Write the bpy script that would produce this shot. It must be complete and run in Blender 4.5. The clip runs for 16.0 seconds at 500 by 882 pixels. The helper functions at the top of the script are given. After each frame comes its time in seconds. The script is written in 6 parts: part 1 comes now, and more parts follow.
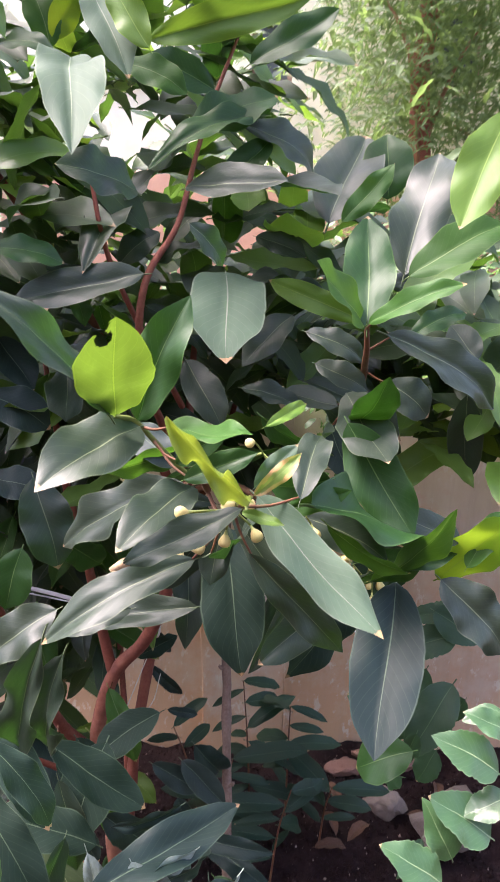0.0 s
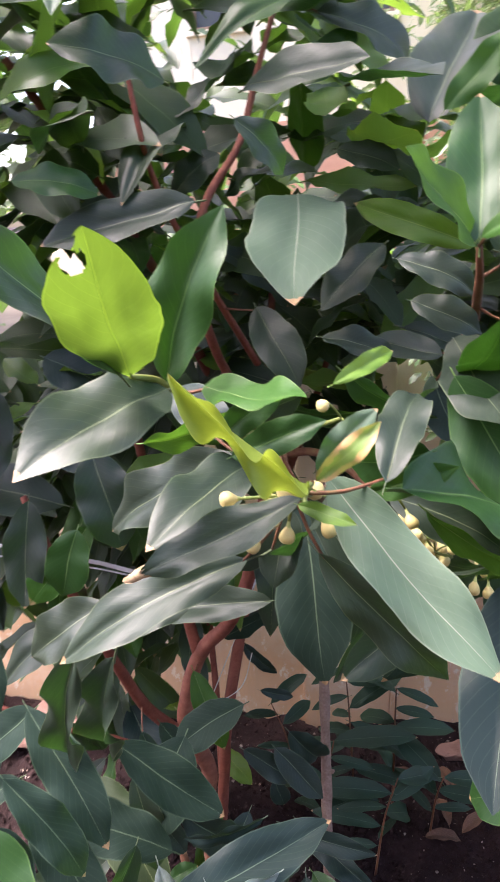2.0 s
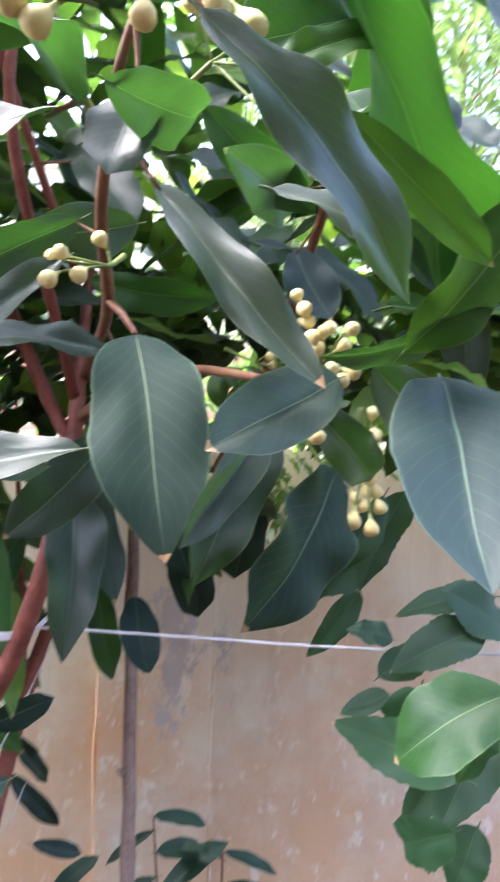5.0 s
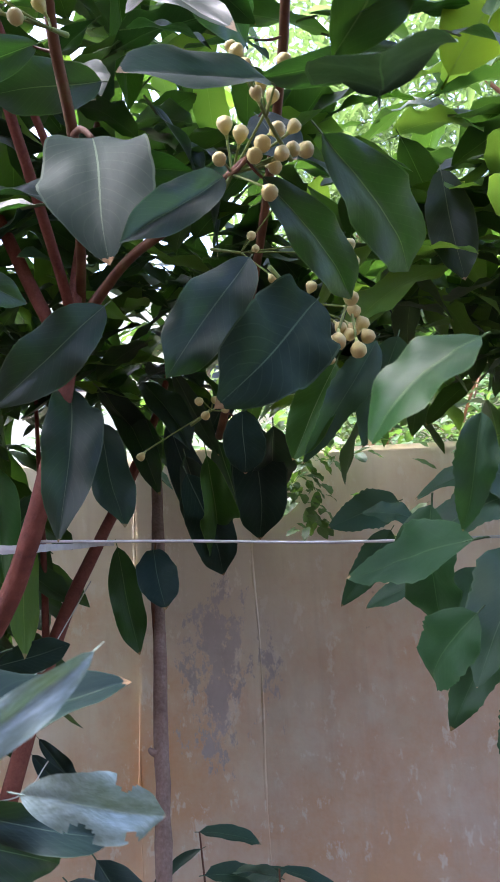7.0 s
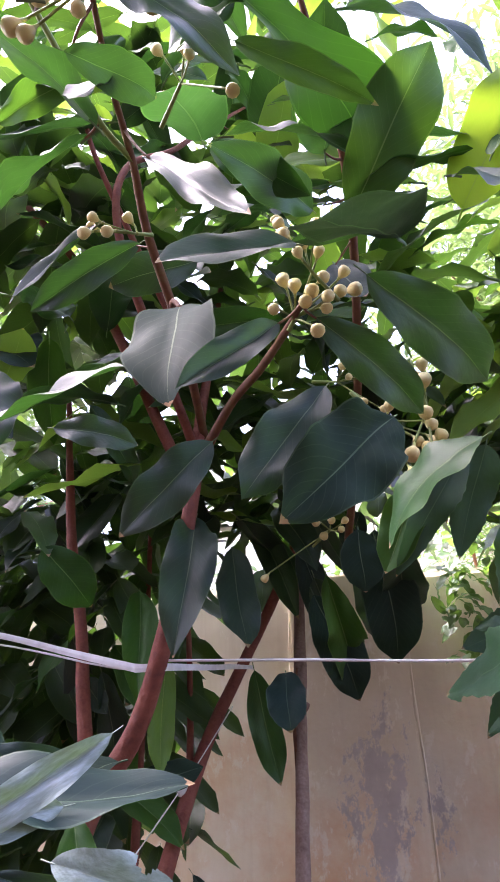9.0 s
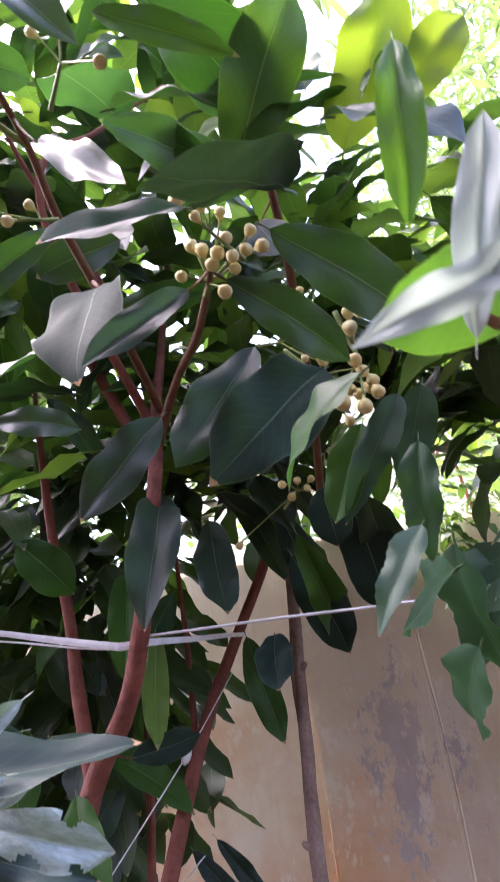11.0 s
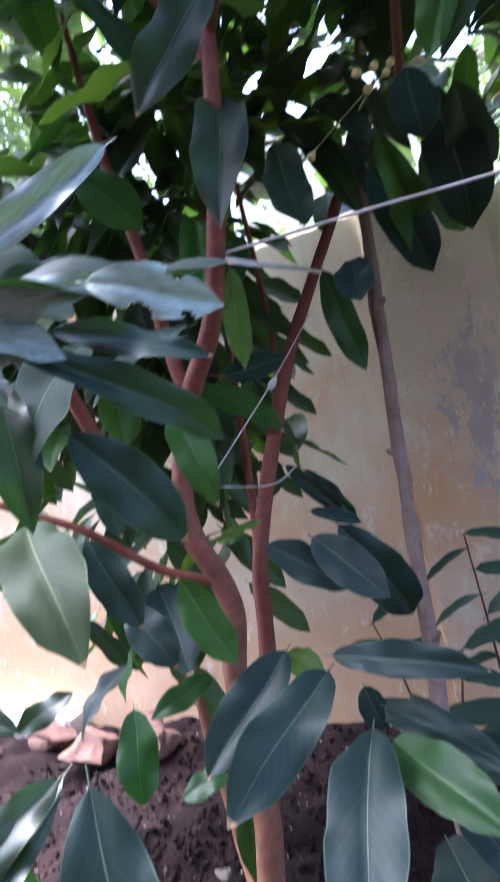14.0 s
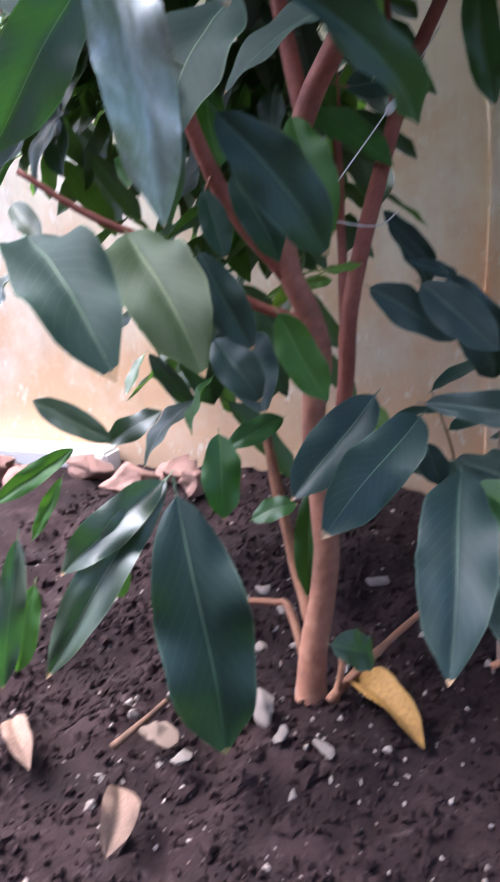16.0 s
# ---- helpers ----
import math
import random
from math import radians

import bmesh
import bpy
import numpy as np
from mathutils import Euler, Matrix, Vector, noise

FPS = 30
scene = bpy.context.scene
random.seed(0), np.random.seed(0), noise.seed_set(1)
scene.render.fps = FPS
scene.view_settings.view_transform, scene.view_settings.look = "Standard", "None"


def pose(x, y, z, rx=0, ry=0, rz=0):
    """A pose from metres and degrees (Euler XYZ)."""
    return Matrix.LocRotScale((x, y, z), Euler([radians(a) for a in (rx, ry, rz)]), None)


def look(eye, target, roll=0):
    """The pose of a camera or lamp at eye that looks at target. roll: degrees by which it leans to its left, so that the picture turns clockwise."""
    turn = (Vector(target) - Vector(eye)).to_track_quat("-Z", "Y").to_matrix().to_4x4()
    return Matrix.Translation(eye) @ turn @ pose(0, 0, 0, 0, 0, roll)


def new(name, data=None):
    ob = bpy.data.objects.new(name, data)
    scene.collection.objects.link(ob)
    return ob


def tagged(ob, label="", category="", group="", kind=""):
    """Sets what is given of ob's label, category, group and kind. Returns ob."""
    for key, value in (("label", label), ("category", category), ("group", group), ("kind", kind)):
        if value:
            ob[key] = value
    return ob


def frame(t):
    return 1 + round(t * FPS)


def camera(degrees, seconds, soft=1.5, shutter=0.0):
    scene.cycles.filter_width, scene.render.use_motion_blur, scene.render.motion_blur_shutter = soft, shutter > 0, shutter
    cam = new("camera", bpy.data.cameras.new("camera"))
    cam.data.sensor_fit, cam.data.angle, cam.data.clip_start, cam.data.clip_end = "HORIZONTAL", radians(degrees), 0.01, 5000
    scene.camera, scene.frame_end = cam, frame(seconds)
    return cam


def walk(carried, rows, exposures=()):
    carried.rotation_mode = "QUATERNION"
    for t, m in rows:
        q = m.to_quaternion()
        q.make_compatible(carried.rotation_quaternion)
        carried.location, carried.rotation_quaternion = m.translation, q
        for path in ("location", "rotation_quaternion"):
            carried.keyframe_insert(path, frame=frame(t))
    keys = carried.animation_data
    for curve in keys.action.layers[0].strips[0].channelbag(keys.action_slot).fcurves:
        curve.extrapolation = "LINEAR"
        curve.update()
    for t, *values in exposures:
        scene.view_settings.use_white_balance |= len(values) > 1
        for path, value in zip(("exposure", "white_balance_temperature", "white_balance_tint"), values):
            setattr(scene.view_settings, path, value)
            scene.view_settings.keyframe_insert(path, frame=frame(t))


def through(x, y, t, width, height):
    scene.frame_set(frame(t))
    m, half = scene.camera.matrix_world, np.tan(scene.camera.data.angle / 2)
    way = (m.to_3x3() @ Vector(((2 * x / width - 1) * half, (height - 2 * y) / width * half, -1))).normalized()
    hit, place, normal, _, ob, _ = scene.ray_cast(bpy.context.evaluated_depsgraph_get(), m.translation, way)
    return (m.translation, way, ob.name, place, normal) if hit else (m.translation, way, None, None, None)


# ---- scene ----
cam = camera(41.70, 16.0, shutter=0.5)
PATH = [
    (0, (-0.0072, -0.0125, 1.2458), (0.0020, 0.9498, 0.9741), 1.06),
    (0.5, (0.0124, 0.0117, 1.2770), (-0.0234, 0.9572, 0.9534), 0.13),
    (1, (0.0220, 0.0398, 1.2727), (-0.0997, 0.9807, 0.9567), -1.50),
    (1.5, (0.0160, 0.0761, 1.2492), (-0.1748, 0.9957, 0.9059), -2.05),
    (2, (0.0159, 0.1019, 1.2164), (-0.1377, 1.0339, 0.8879), -3.20),
    (2.5, (-0.0150, 0.0661, 1.1824), (-0.0582, 1.0299, 0.9192), -7.86),
    (3, (-0.0584, 0.0937, 1.1409), (0.0813, 1.0626, 0.9368), -5.79),
    (3.5, (-0.0324, 0.1320, 1.0994), (0.0337, 1.1114, 0.9090), -4.57),
    (4, (-0.0369, 0.1654, 1.0450), (-0.0500, 1.1506, 0.8741), -3.00),
    (4.5, (-0.0287, 0.1942, 0.9646), (-0.0003, 1.1912, 0.8925), -2.42),
    (5, (-0.0125, 0.2167, 0.9006), (0.1303, 1.2062, 0.9242), 1.40),
    (5.2, (-0.0107, 0.2191, 0.8889), (0.1644, 1.1999, 0.9746), 0.62),
    (7.3, (0.0603, 0.2473, 0.6834), (0.0904, 1.2182, 0.9208), -3.47),
    (7.5, (0.0760, 0.2369, 0.6852), (0.0760, 1.1992, 0.9573), -2.68),
    (8, (0.1051, 0.2208, 0.6918), (-0.0079, 1.1423, 1.0634), -0.56),
    (8.2, (0.1100, 0.2189, 0.6880), (-0.0507, 1.1236, 1.0827), 0.59),
    (10.3, (0.1461, 0.2204, 0.6586), (-0.1006, 1.1009, 1.0635), -4.93),
    (10.5, (0.1567, 0.2252, 0.6595), (-0.0841, 1.1094, 1.0597), -6.22),
    (11, (0.1734, 0.2333, 0.6535), (-0.0549, 1.1318, 1.0285), -9.03),
    (11.5, (0.1769, 0.2472, 0.6350), (-0.0664, 1.1641, 0.9515), -10.80),
    (12, (0.1677, 0.2691, 0.6057), (-0.0920, 1.1918, 0.8907), -13.48),
    (12.5, (0.1575, 0.2742, 0.5842), (-0.0971, 1.2037, 0.8507), -15.14),
    (13, (0.1656, 0.2780, 0.5739), (-0.1359, 1.2051, 0.7967), -16.04),
    (13.5, (0.1542, 0.2819, 0.5563), (-0.1972, 1.2047, 0.7140), -15.85),
    (14, (0.1243, 0.2688, 0.5480), (-0.2783, 1.1842, 0.5547), -11.78),
    (14.5, (0.0869, 0.2530, 0.5411), (-0.2874, 1.1717, 0.4151), -8.51),
    (15, (0.0621, 0.2541, 0.5295), (-0.2996, 1.1570, 0.2973), -5.84),
    (15.5, (0.0516, 0.2514, 0.5264), (-0.3202, 1.1482, 0.2866), -4.56),
    (16, (0.0278, 0.2453, 0.5148), (-0.4040, 1.0913, 0.2022), -5.92),
]
EXPOSURES = [(0, 2.74, 6550, 29), (2.5, 2.72, 6550, 26), (3.5, 2.5, 6500, 19), (4, 2.95, 6350, 20), (4.5, 3.1, 6250, 23), (5, 3.75, 6000, 22), (7.3, 2.95, 5850, 22), (8, 3.25, 6000, 30), (10.5, 3.35, 6250, 36), (11.5, 3.2, 6000, 33), (12.5, 3.45, 5500, 23), (14, 3.12, 5450, 22), (15, 3.2, 5750, 22), (15.5, 3.2, 5700, 21), (16, 2.9, 5600, 20)]
walk(cam, [(t, look(eye, target, roll)) for t, eye, target, roll in PATH], EXPOSURES)

# ---- world, sun, exposure ----
SUN_ELEV, SUN_AZ = 64.0, 275.0
world = bpy.data.worlds.new("sky")
scene.world = world
world.use_nodes = True
wn = world.node_tree.nodes
wl = world.node_tree.links
sky_tex = wn.new("ShaderNodeTexSky")
sky_tex.sky_type = "NISHITA"
sky_tex.sun_disc = False
sky_tex.sun_elevation = radians(SUN_ELEV)
sky_tex.sun_rotation = radians(SUN_AZ)
sky_tex.air_density = 1.0
sky_tex.dust_density = 4.0
wl.new(sky_tex.outputs[0], wn["Background"].inputs[0])
wn["Background"].inputs[1].default_value = 0.15
sun_data = bpy.data.lights.new("sun", "SUN")
sun_data.energy = 2.6
sun_data.angle = radians(35)
sun_data.color = (1.0, 0.97, 0.93)
sun = new("sun", sun_data)
se, sa = radians(SUN_ELEV), radians(SUN_AZ)
sun_dir = Vector((math.sin(sa) * math.cos(se), math.cos(sa) * math.cos(se), math.sin(se)))
sun.matrix_world = look(sun_dir * 20, (0, 0, 0))

# ---- materials ----
class Nodes:
    """A small helper to chain shader nodes."""

    def __init__(self, name):
        self.mat = bpy.data.materials.new(name)
        self.mat.use_nodes = True
        self.t = self.mat.node_tree
        self.n = self.t.nodes
        self.bsdf = self.n["Principled BSDF"]
        self.out = self.n["Material Output"]

    def add(self, kind, **values):
        node = self.n.new(kind)
        for key, value in values.items():
            if key in node.inputs:
                node.inputs[key].default_value = value
        return node

    def link(self, a, b):
        self.t.links.new(a, b)

    def noise(self, scale, detail=4.0, coord=None, rough=0.6):
        node = self.add("ShaderNodeTexNoise", Scale=scale, Detail=detail, Roughness=rough)
        if coord is not None:
            self.link(coord, node.inputs["Vector"])
        return node.outputs[0]

    def ramp(self, value, stops):
        node = self.n.new("ShaderNodeValToRGB")
        el = node.color_ramp.elements
        while len(el) < len(stops):
            el.new(0.5)
        for e, (pos, col) in zip(el, stops):
            e.position = pos
            e.color = (*col, 1.0) if len(col) == 3 else col
        self.link(value, node.inputs[0])
        return node.outputs[0]

    def mix(self, fac, a, b, blend="MIX"):
        node = self.n.new("ShaderNodeMix")
        node.data_type = "RGBA"
        node.blend_type = blend
        for sock, val in ((node.inputs[0], fac), (node.inputs[6], a), (node.inputs[7], b)):
            if isinstance(val, (int, float)):
                sock.default_value = val
            elif isinstance(val, tuple):
                sock.default_value = (*val, 1.0)
            else:
                self.link(val, sock)
        return node.outputs[2]

    def math(self, op, a, b=0.0, c=0.0):
        node = self.n.new("ShaderNodeMath")
        node.operation = op
        for sock, val in zip(node.inputs, (a, b, c)):
            if isinstance(val, (int, float)):
                sock.default_value = val
            else:
                self.link(val, sock)
        return node.outputs[0]

    def bump(self, height, strength, distance=0.01):
        node = self.add("ShaderNodeBump", Strength=strength, Distance=distance)
        self.link(height, node.inputs["Height"])
        self.link(node.outputs[0], self.bsdf.inputs["Normal"])
        return node.outputs[0]

    def coord(self, which="Object"):
        return self.n.new("ShaderNodeTexCoord").outputs[which]


def leaf_material(name, dark, light, rib, gloss, through, glow, island=False, brown=0.0, dust=0.0, spec=0.8):
    """Leaf skin: midrib, side veins, blotches, glossy cuticle, light passing through."""
    m = Nodes(name)
    uv = m.n.new("ShaderNodeUVMap").outputs[0]
    sep = m.n.new("ShaderNodeSeparateXYZ")
    m.link(uv, sep.inputs[0])
    u = m.math("ABSOLUTE", m.math("SUBTRACT", sep.outputs[0], 0.5))
    v = sep.outputs[1]
    if island:
        rand = m.n.new("ShaderNodeNewGeometry").outputs["Random Per Island"]
    else:
        rand = m.n.new("ShaderNodeObjectInfo").outputs["Random"]
    co = m.coord("Object") if island else m.coord("Generated")
    blotch = m.noise(3.0 if not island else 14.0, 3.0, co)
    base = m.mix(m.math("MULTIPLY_ADD", blotch, 0.9, -0.05), dark, light)
    base = m.mix(m.math("MULTIPLY", rand, 0.45), base, tuple(0.55 * c for c in light))
    vein_wave = m.math("SINE", m.math("MULTIPLY", m.math("SUBTRACT", v, m.math("MULTIPLY", u, 0.55)), 82.0))
    vein = m.math("GREATER_THAN", vein_wave, 0.965)
    base = m.mix(m.math("MULTIPLY", vein, 0.09), base, rib)
    taper = m.math("MULTIPLY_ADD", v, -0.009, 0.0135)
    mid = m.math("LESS_THAN", u, taper)
    base = m.mix(m.math("MULTIPLY", mid, 0.75), base, rib)
    speck = m.ramp(m.noise(60.0 if not island else 300.0, 2.0, co), [(0.70, (0, 0, 0)), (0.78, (1, 1, 1))])
    base = m.mix(m.math("MULTIPLY", speck, 0.18), base, (0.12, 0.10, 0.05))
    rim = m.math("GREATER_THAN", u, 0.478)
    base = m.mix(m.math("MULTIPLY", rim, 0.30), base, rib)
    worn = m.math("ADD", v, m.math("MULTIPLY", m.math("SUBTRACT", m.noise(25.0, 2.0, co), 0.5), 0.03))
    tip = m.math("GREATER_THAN", worn, m.math("MULTIPLY_ADD", rand, 0.05, 0.956))
    base = m.mix(m.math("MULTIPLY", tip, 0.85), base, (0.42, 0.26, 0.13))
    if brown:
        edge = m.math("ADD", m.math("MULTIPLY", u, 1.6), m.math("MULTIPLY", m.noise(7.0, 4.0, co), 0.9))
        edge = m.ramp(edge, [(1.02 - brown, (0, 0, 0)), (1.12 - brown, (1, 1, 1))])
        base = m.mix(edge, base, (0.52, 0.30, 0.12))
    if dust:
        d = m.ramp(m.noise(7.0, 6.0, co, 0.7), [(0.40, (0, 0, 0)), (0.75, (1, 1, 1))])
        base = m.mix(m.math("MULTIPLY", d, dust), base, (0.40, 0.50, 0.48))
    m.link(base, m.bsdf.inputs["Base Color"])
    rough = m.math("MULTIPLY_ADD", m.noise(9.0 if not island else 40.0, 4.0, co), 0.16, gloss - 0.02)
    m.link(rough, m.bsdf.inputs["Roughness"])
    m.bsdf.inputs["Specular IOR Level"].default_value = spec
    relief = m.math("ADD", m.math("MULTIPLY", vein_wave, 0.02), m.math("MULTIPLY", mid, -0.5))
    relief = m.math("ADD", relief, m.math("MULTIPLY", m.noise(6.0 if not island else 60.0, 3.0, co), 0.8))
    m.bump(relief, 0.3, 0.0015)
    tr = m.n.new("ShaderNodeBsdfTranslucent")
    shine = m.mix(m.math("MULTIPLY_ADD", blotch, 0.8, 0.0), tuple(0.7 * c for c in glow), glow)
    shine = m.mix(m.math("MULTIPLY", mid, 0.5), shine, tuple(0.4 * c for c in glow))
    shine = m.mix(m.math("MULTIPLY", rand, 0.5), shine, tuple(0.5 * c for c in glow))
    m.link(shine, tr.inputs[0])
    mixer = m.n.new("ShaderNodeMixShader")
    mixer.inputs[0].default_value = through
    m.link(m.bsdf.outputs[0], mixer.inputs[1])
    m.link(tr.outputs[0], mixer.inputs[2])
    m.link(mixer.outputs[0], m.out.inputs[0])
    return m.mat


LEAF = {
    "o": leaf_material("leaf_mature", (0.014, 0.026, 0.017), (0.031, 0.050, 0.032), (0.16, 0.21, 0.10), 0.44, 0.22, (0.06, 0.20, 0.02), spec=0.42),
    "g": leaf_material("leaf_glossy", (0.018, 0.032, 0.019), (0.038, 0.058, 0.034), (0.18, 0.23, 0.12), 0.40, 0.2, (0.06, 0.19, 0.02), spec=0.5),
    # Darker copy of the mature leaf: shade of low inner leaves painted in.
    "b": leaf_material("leaf_shade_tint", (0.010, 0.024, 0.021), (0.020, 0.043, 0.036), (0.12, 0.18, 0.11), 0.48, 0.09, (0.07, 0.18, 0.03), spec=0.3),
    "m": leaf_material("leaf_green", (0.019, 0.074, 0.012), (0.040, 0.118, 0.018), (0.20, 0.30, 0.10), 0.5, 0.3, (0.12, 0.31, 0.02), spec=0.25),
    # Matte version with the same painted-in shade tone.
    "d": leaf_material("leaf_matte_shade_tint", (0.011, 0.025, 0.019), (0.023, 0.044, 0.031), (0.12, 0.18, 0.10), 0.62, 0.12, (0.07, 0.18, 0.03), spec=0.12),
    "k": leaf_material("leaf_deep_green", (0.011, 0.046, 0.010), (0.024, 0.085, 0.014), (0.14, 0.24, 0.07), 0.42, 0.24, (0.05, 0.19, 0.012), spec=0.36),
    "t": leaf_material("leaf_thin", (0.040, 0.105, 0.010), (0.080, 0.160, 0.016), (0.20, 0.30, 0.10), 0.45, 0.68, (0.42, 0.64, 0.03), spec=0.4),
    "y": leaf_material("leaf_young", (0.070, 0.160, 0.016), (0.125, 0.235, 0.028), (0.30, 0.46, 0.08), 0.45, 0.36, (0.17, 0.31, 0.025), spec=0.4),
    "n": leaf_material("leaf_yellowing", (0.12, 0.19, 0.020), (0.21, 0.29, 0.040), (0.36, 0.42, 0.10), 0.45, 0.40, (0.42, 0.55, 0.05), brown=0.02, spec=0.4),
    "e": leaf_material("leaf_olive", (0.026, 0.048, 0.017), (0.046, 0.072, 0.028), (0.22, 0.27, 0.12), 0.60, 0.25, (0.12, 0.22, 0.04), spec=0.3),
    "c": leaf_material("leaf_scorched", (0.110, 0.210, 0.040), (0.220, 0.330, 0.070), (0.40, 0.45, 0.14), 0.45, 0.35, (0.35, 0.50, 0.08), brown=0.22),
    # Dust, with a paler tone painted in for sky sheen on the leaf.
    "s": leaf_material("leaf_dusty_sheen", (0.11, 0.16, 0.125), (0.22, 0.275, 0.225), (0.26, 0.32, 0.20), 0.32, 0.12, (0.12, 0.24, 0.06), dust=0.6),
    "p": leaf_material("leaf_pale", (0.055, 0.095, 0.060), (0.085, 0.135, 0.085), (0.26, 0.32, 0.20), 0.62, 0.28, (0.10, 0.32, 0.04), spec=0.3),
    # Whitish base and glow paint in the sheen of the near leaves.
    "w": leaf_material("leaf_sheen_white", (0.22, 0.27, 0.24), (0.32, 0.37, 0.33), (0.36, 0.42, 0.34), 0.55, 0.45, (0.42, 0.52, 0.42), spec=0.4),
    "h": leaf_material("leaf_hibiscus", (0.011, 0.040, 0.018), (0.024, 0.068, 0.030), (0.08, 0.15, 0.06), 0.5, 0.22, (0.10, 0.28, 0.05), spec=0.4),
    "v": leaf_material("leaf_bright_toothed", (0.024, 0.074, 0.024), (0.055, 0.125, 0.048), (0.30, 0.42, 0.20), 0.26, 0.25, (0.18, 0.36, 0.10), spec=0.5),
}
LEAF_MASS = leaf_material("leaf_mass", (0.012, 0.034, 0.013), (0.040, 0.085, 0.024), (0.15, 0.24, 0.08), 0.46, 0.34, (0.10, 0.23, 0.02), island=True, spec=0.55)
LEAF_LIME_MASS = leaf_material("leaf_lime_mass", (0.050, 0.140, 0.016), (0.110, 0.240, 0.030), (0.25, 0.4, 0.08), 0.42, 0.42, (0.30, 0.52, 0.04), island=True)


def simple(name, stops, scale, rough=0.8, bump=0.3, dist=0.004, coord="Object", detail=6.0, spec=0.3, fine=0.0):
    m = Nodes(name)
    co = m.coord(coord)
    n1 = m.noise(scale, detail, co, 0.65)
    col = m.ramp(n1, stops)
    rnd = m.n.new("ShaderNodeObjectInfo").outputs["Random"]
    col = m.mix(m.math("MULTIPLY", rnd, 0.25), col, tuple(0.6 * c for c in stops[0][1]))
    if fine:
        f = m.noise(scale * 9, 3.0, co)
        col = m.mix(fine, col, m.ramp(f, [(0.3, stops[0][1]), (0.7, stops[-1][1])]))
    m.link(col, m.bsdf.inputs["Base Color"])
    m.bsdf.inputs["Roughness"].default_value = rough
    m.bsdf.inputs["Specular IOR Level"].default_value = spec
    if bump:
        m.bump(m.math("ADD", m.noise(scale * 3, 5.0, co), m.math("MULTIPLY", n1, 0.7)), bump, dist)
    return m.mat


BARK = simple("bark_red", [(0.30, (0.12, 0.030, 0.018)), (0.52, (0.21, 0.058, 0.034)), (0.75, (0.29, 0.105, 0.065))], 40.0, 0.7, 0.5, 0.003, fine=0.3)
BARK_PALE = simple("bark_tan", [(0.30, (0.15, 0.065, 0.036)), (0.55, (0.24, 0.105, 0.058)), (0.75, (0.32, 0.17, 0.10))], 45.0, 0.75, 0.5, 0.003, fine=0.3)
TWIG = simple("twig_skin", [(0.30, (0.11, 0.04, 0.022)), (0.55, (0.17, 0.075, 0.035)), (0.75, (0.17, 0.13, 0.05))], 60.0, 0.6, 0.3, 0.001)
GREEN_TWIG = simple("twig_green", [(0.30, (0.12, 0.17, 0.04)), (0.70, (0.24, 0.28, 0.07))], 60.0, 0.5, 0.2, 0.001)
STAKE = simple("weathered_stick", [(0.28, (0.15, 0.090, 0.065)), (0.50, (0.27, 0.18, 0.135)), (0.72, (0.40, 0.30, 0.24))], 30.0, 0.9, 0.7, 0.004, fine=0.35)
BUD = simple("bud_skin", [(0.25, (0.50, 0.40, 0.12)), (0.55, (0.68, 0.57, 0.24)), (0.8, (0.77, 0.69, 0.37))], 70.0, 0.45, 0.15, 0.001, spec=0.4)
BUD_GREEN = simple("bud_neck", [(0.3, (0.30, 0.36, 0.10)), (0.7, (0.45, 0.47, 0.18))], 70.0, 0.5, 0.1, 0.001)
WIRE = simple("white_cord", [(0.3, (0.55, 0.55, 0.53)), (0.7, (0.78, 0.78, 0.75))], 50.0, 0.5, 0.2, 0.0008)
THREAD = simple("pale_thread", [(0.3, (0.52, 0.50, 0.44)), (0.7, (0.72, 0.70, 0.62))], 50.0, 0.6, 0.0)
STONE = simple("pale_stone", [(0.25, (0.10, 0.070, 0.055)), (0.5, (0.24, 0.19, 0.155)), (0.75, (0.42, 0.36, 0.31))], 35.0, 0.85, 0.7, 0.004, fine=0.4)
BRICK = simple("brick_pink", [(0.25, (0.15, 0.075, 0.055)), (0.6, (0.26, 0.14, 0.105)), (0.8, (0.36, 0.24, 0.20))], 24.0, 0.9, 0.6, 0.004, fine=0.4)
CHIP = simple("tan_chip", [(0.25, (0.10, 0.055, 0.035)), (0.5, (0.22, 0.145, 0.10)), (0.8, (0.44, 0.34, 0.26))], 60.0, 0.85, 0.7, 0.004, fine=0.4)
DEAD_YELLOW = simple("dead_leaf_ochre", [(0.25, (0.12, 0.055, 0.014)), (0.5, (0.25, 0.130, 0.028)), (0.8, (0.33, 0.195, 0.055))], 26.0, 0.6, 0.4, 0.002)
LITTER = simple("leaf_litter", [(0.25, (0.055, 0.028, 0.017)), (0.6, (0.13, 0.070, 0.042)), (0.8, (0.24, 0.15, 0.095))], 26.0, 0.8, 0.4, 0.002)
DEAD_TAN = simple("dead_leaf_tan", [(0.25, (0.10, 0.055, 0.035)), (0.6, (0.20, 0.125, 0.085)), (0.8, (0.30, 0.21, 0.155))], 26.0, 0.75, 0.4, 0.002)
DRY = simple("dry_edge", [(0.3, (0.30, 0.18, 0.08)), (0.5, (0.50, 0.35, 0.19)), (0.7, (0.62, 0.48, 0.31))], 240.0, 0.7, 0.3, 0.001)
CLOD = simple("soil_clod", [(0.25, (0.011, 0.0052, 0.0048)), (0.55, (0.018, 0.0090, 0.0085)), (0.8, (0.036, 0.0215, 0.020))], 60.0, 0.95, 0.6, 0.003, fine=0.4, spec=0.15)
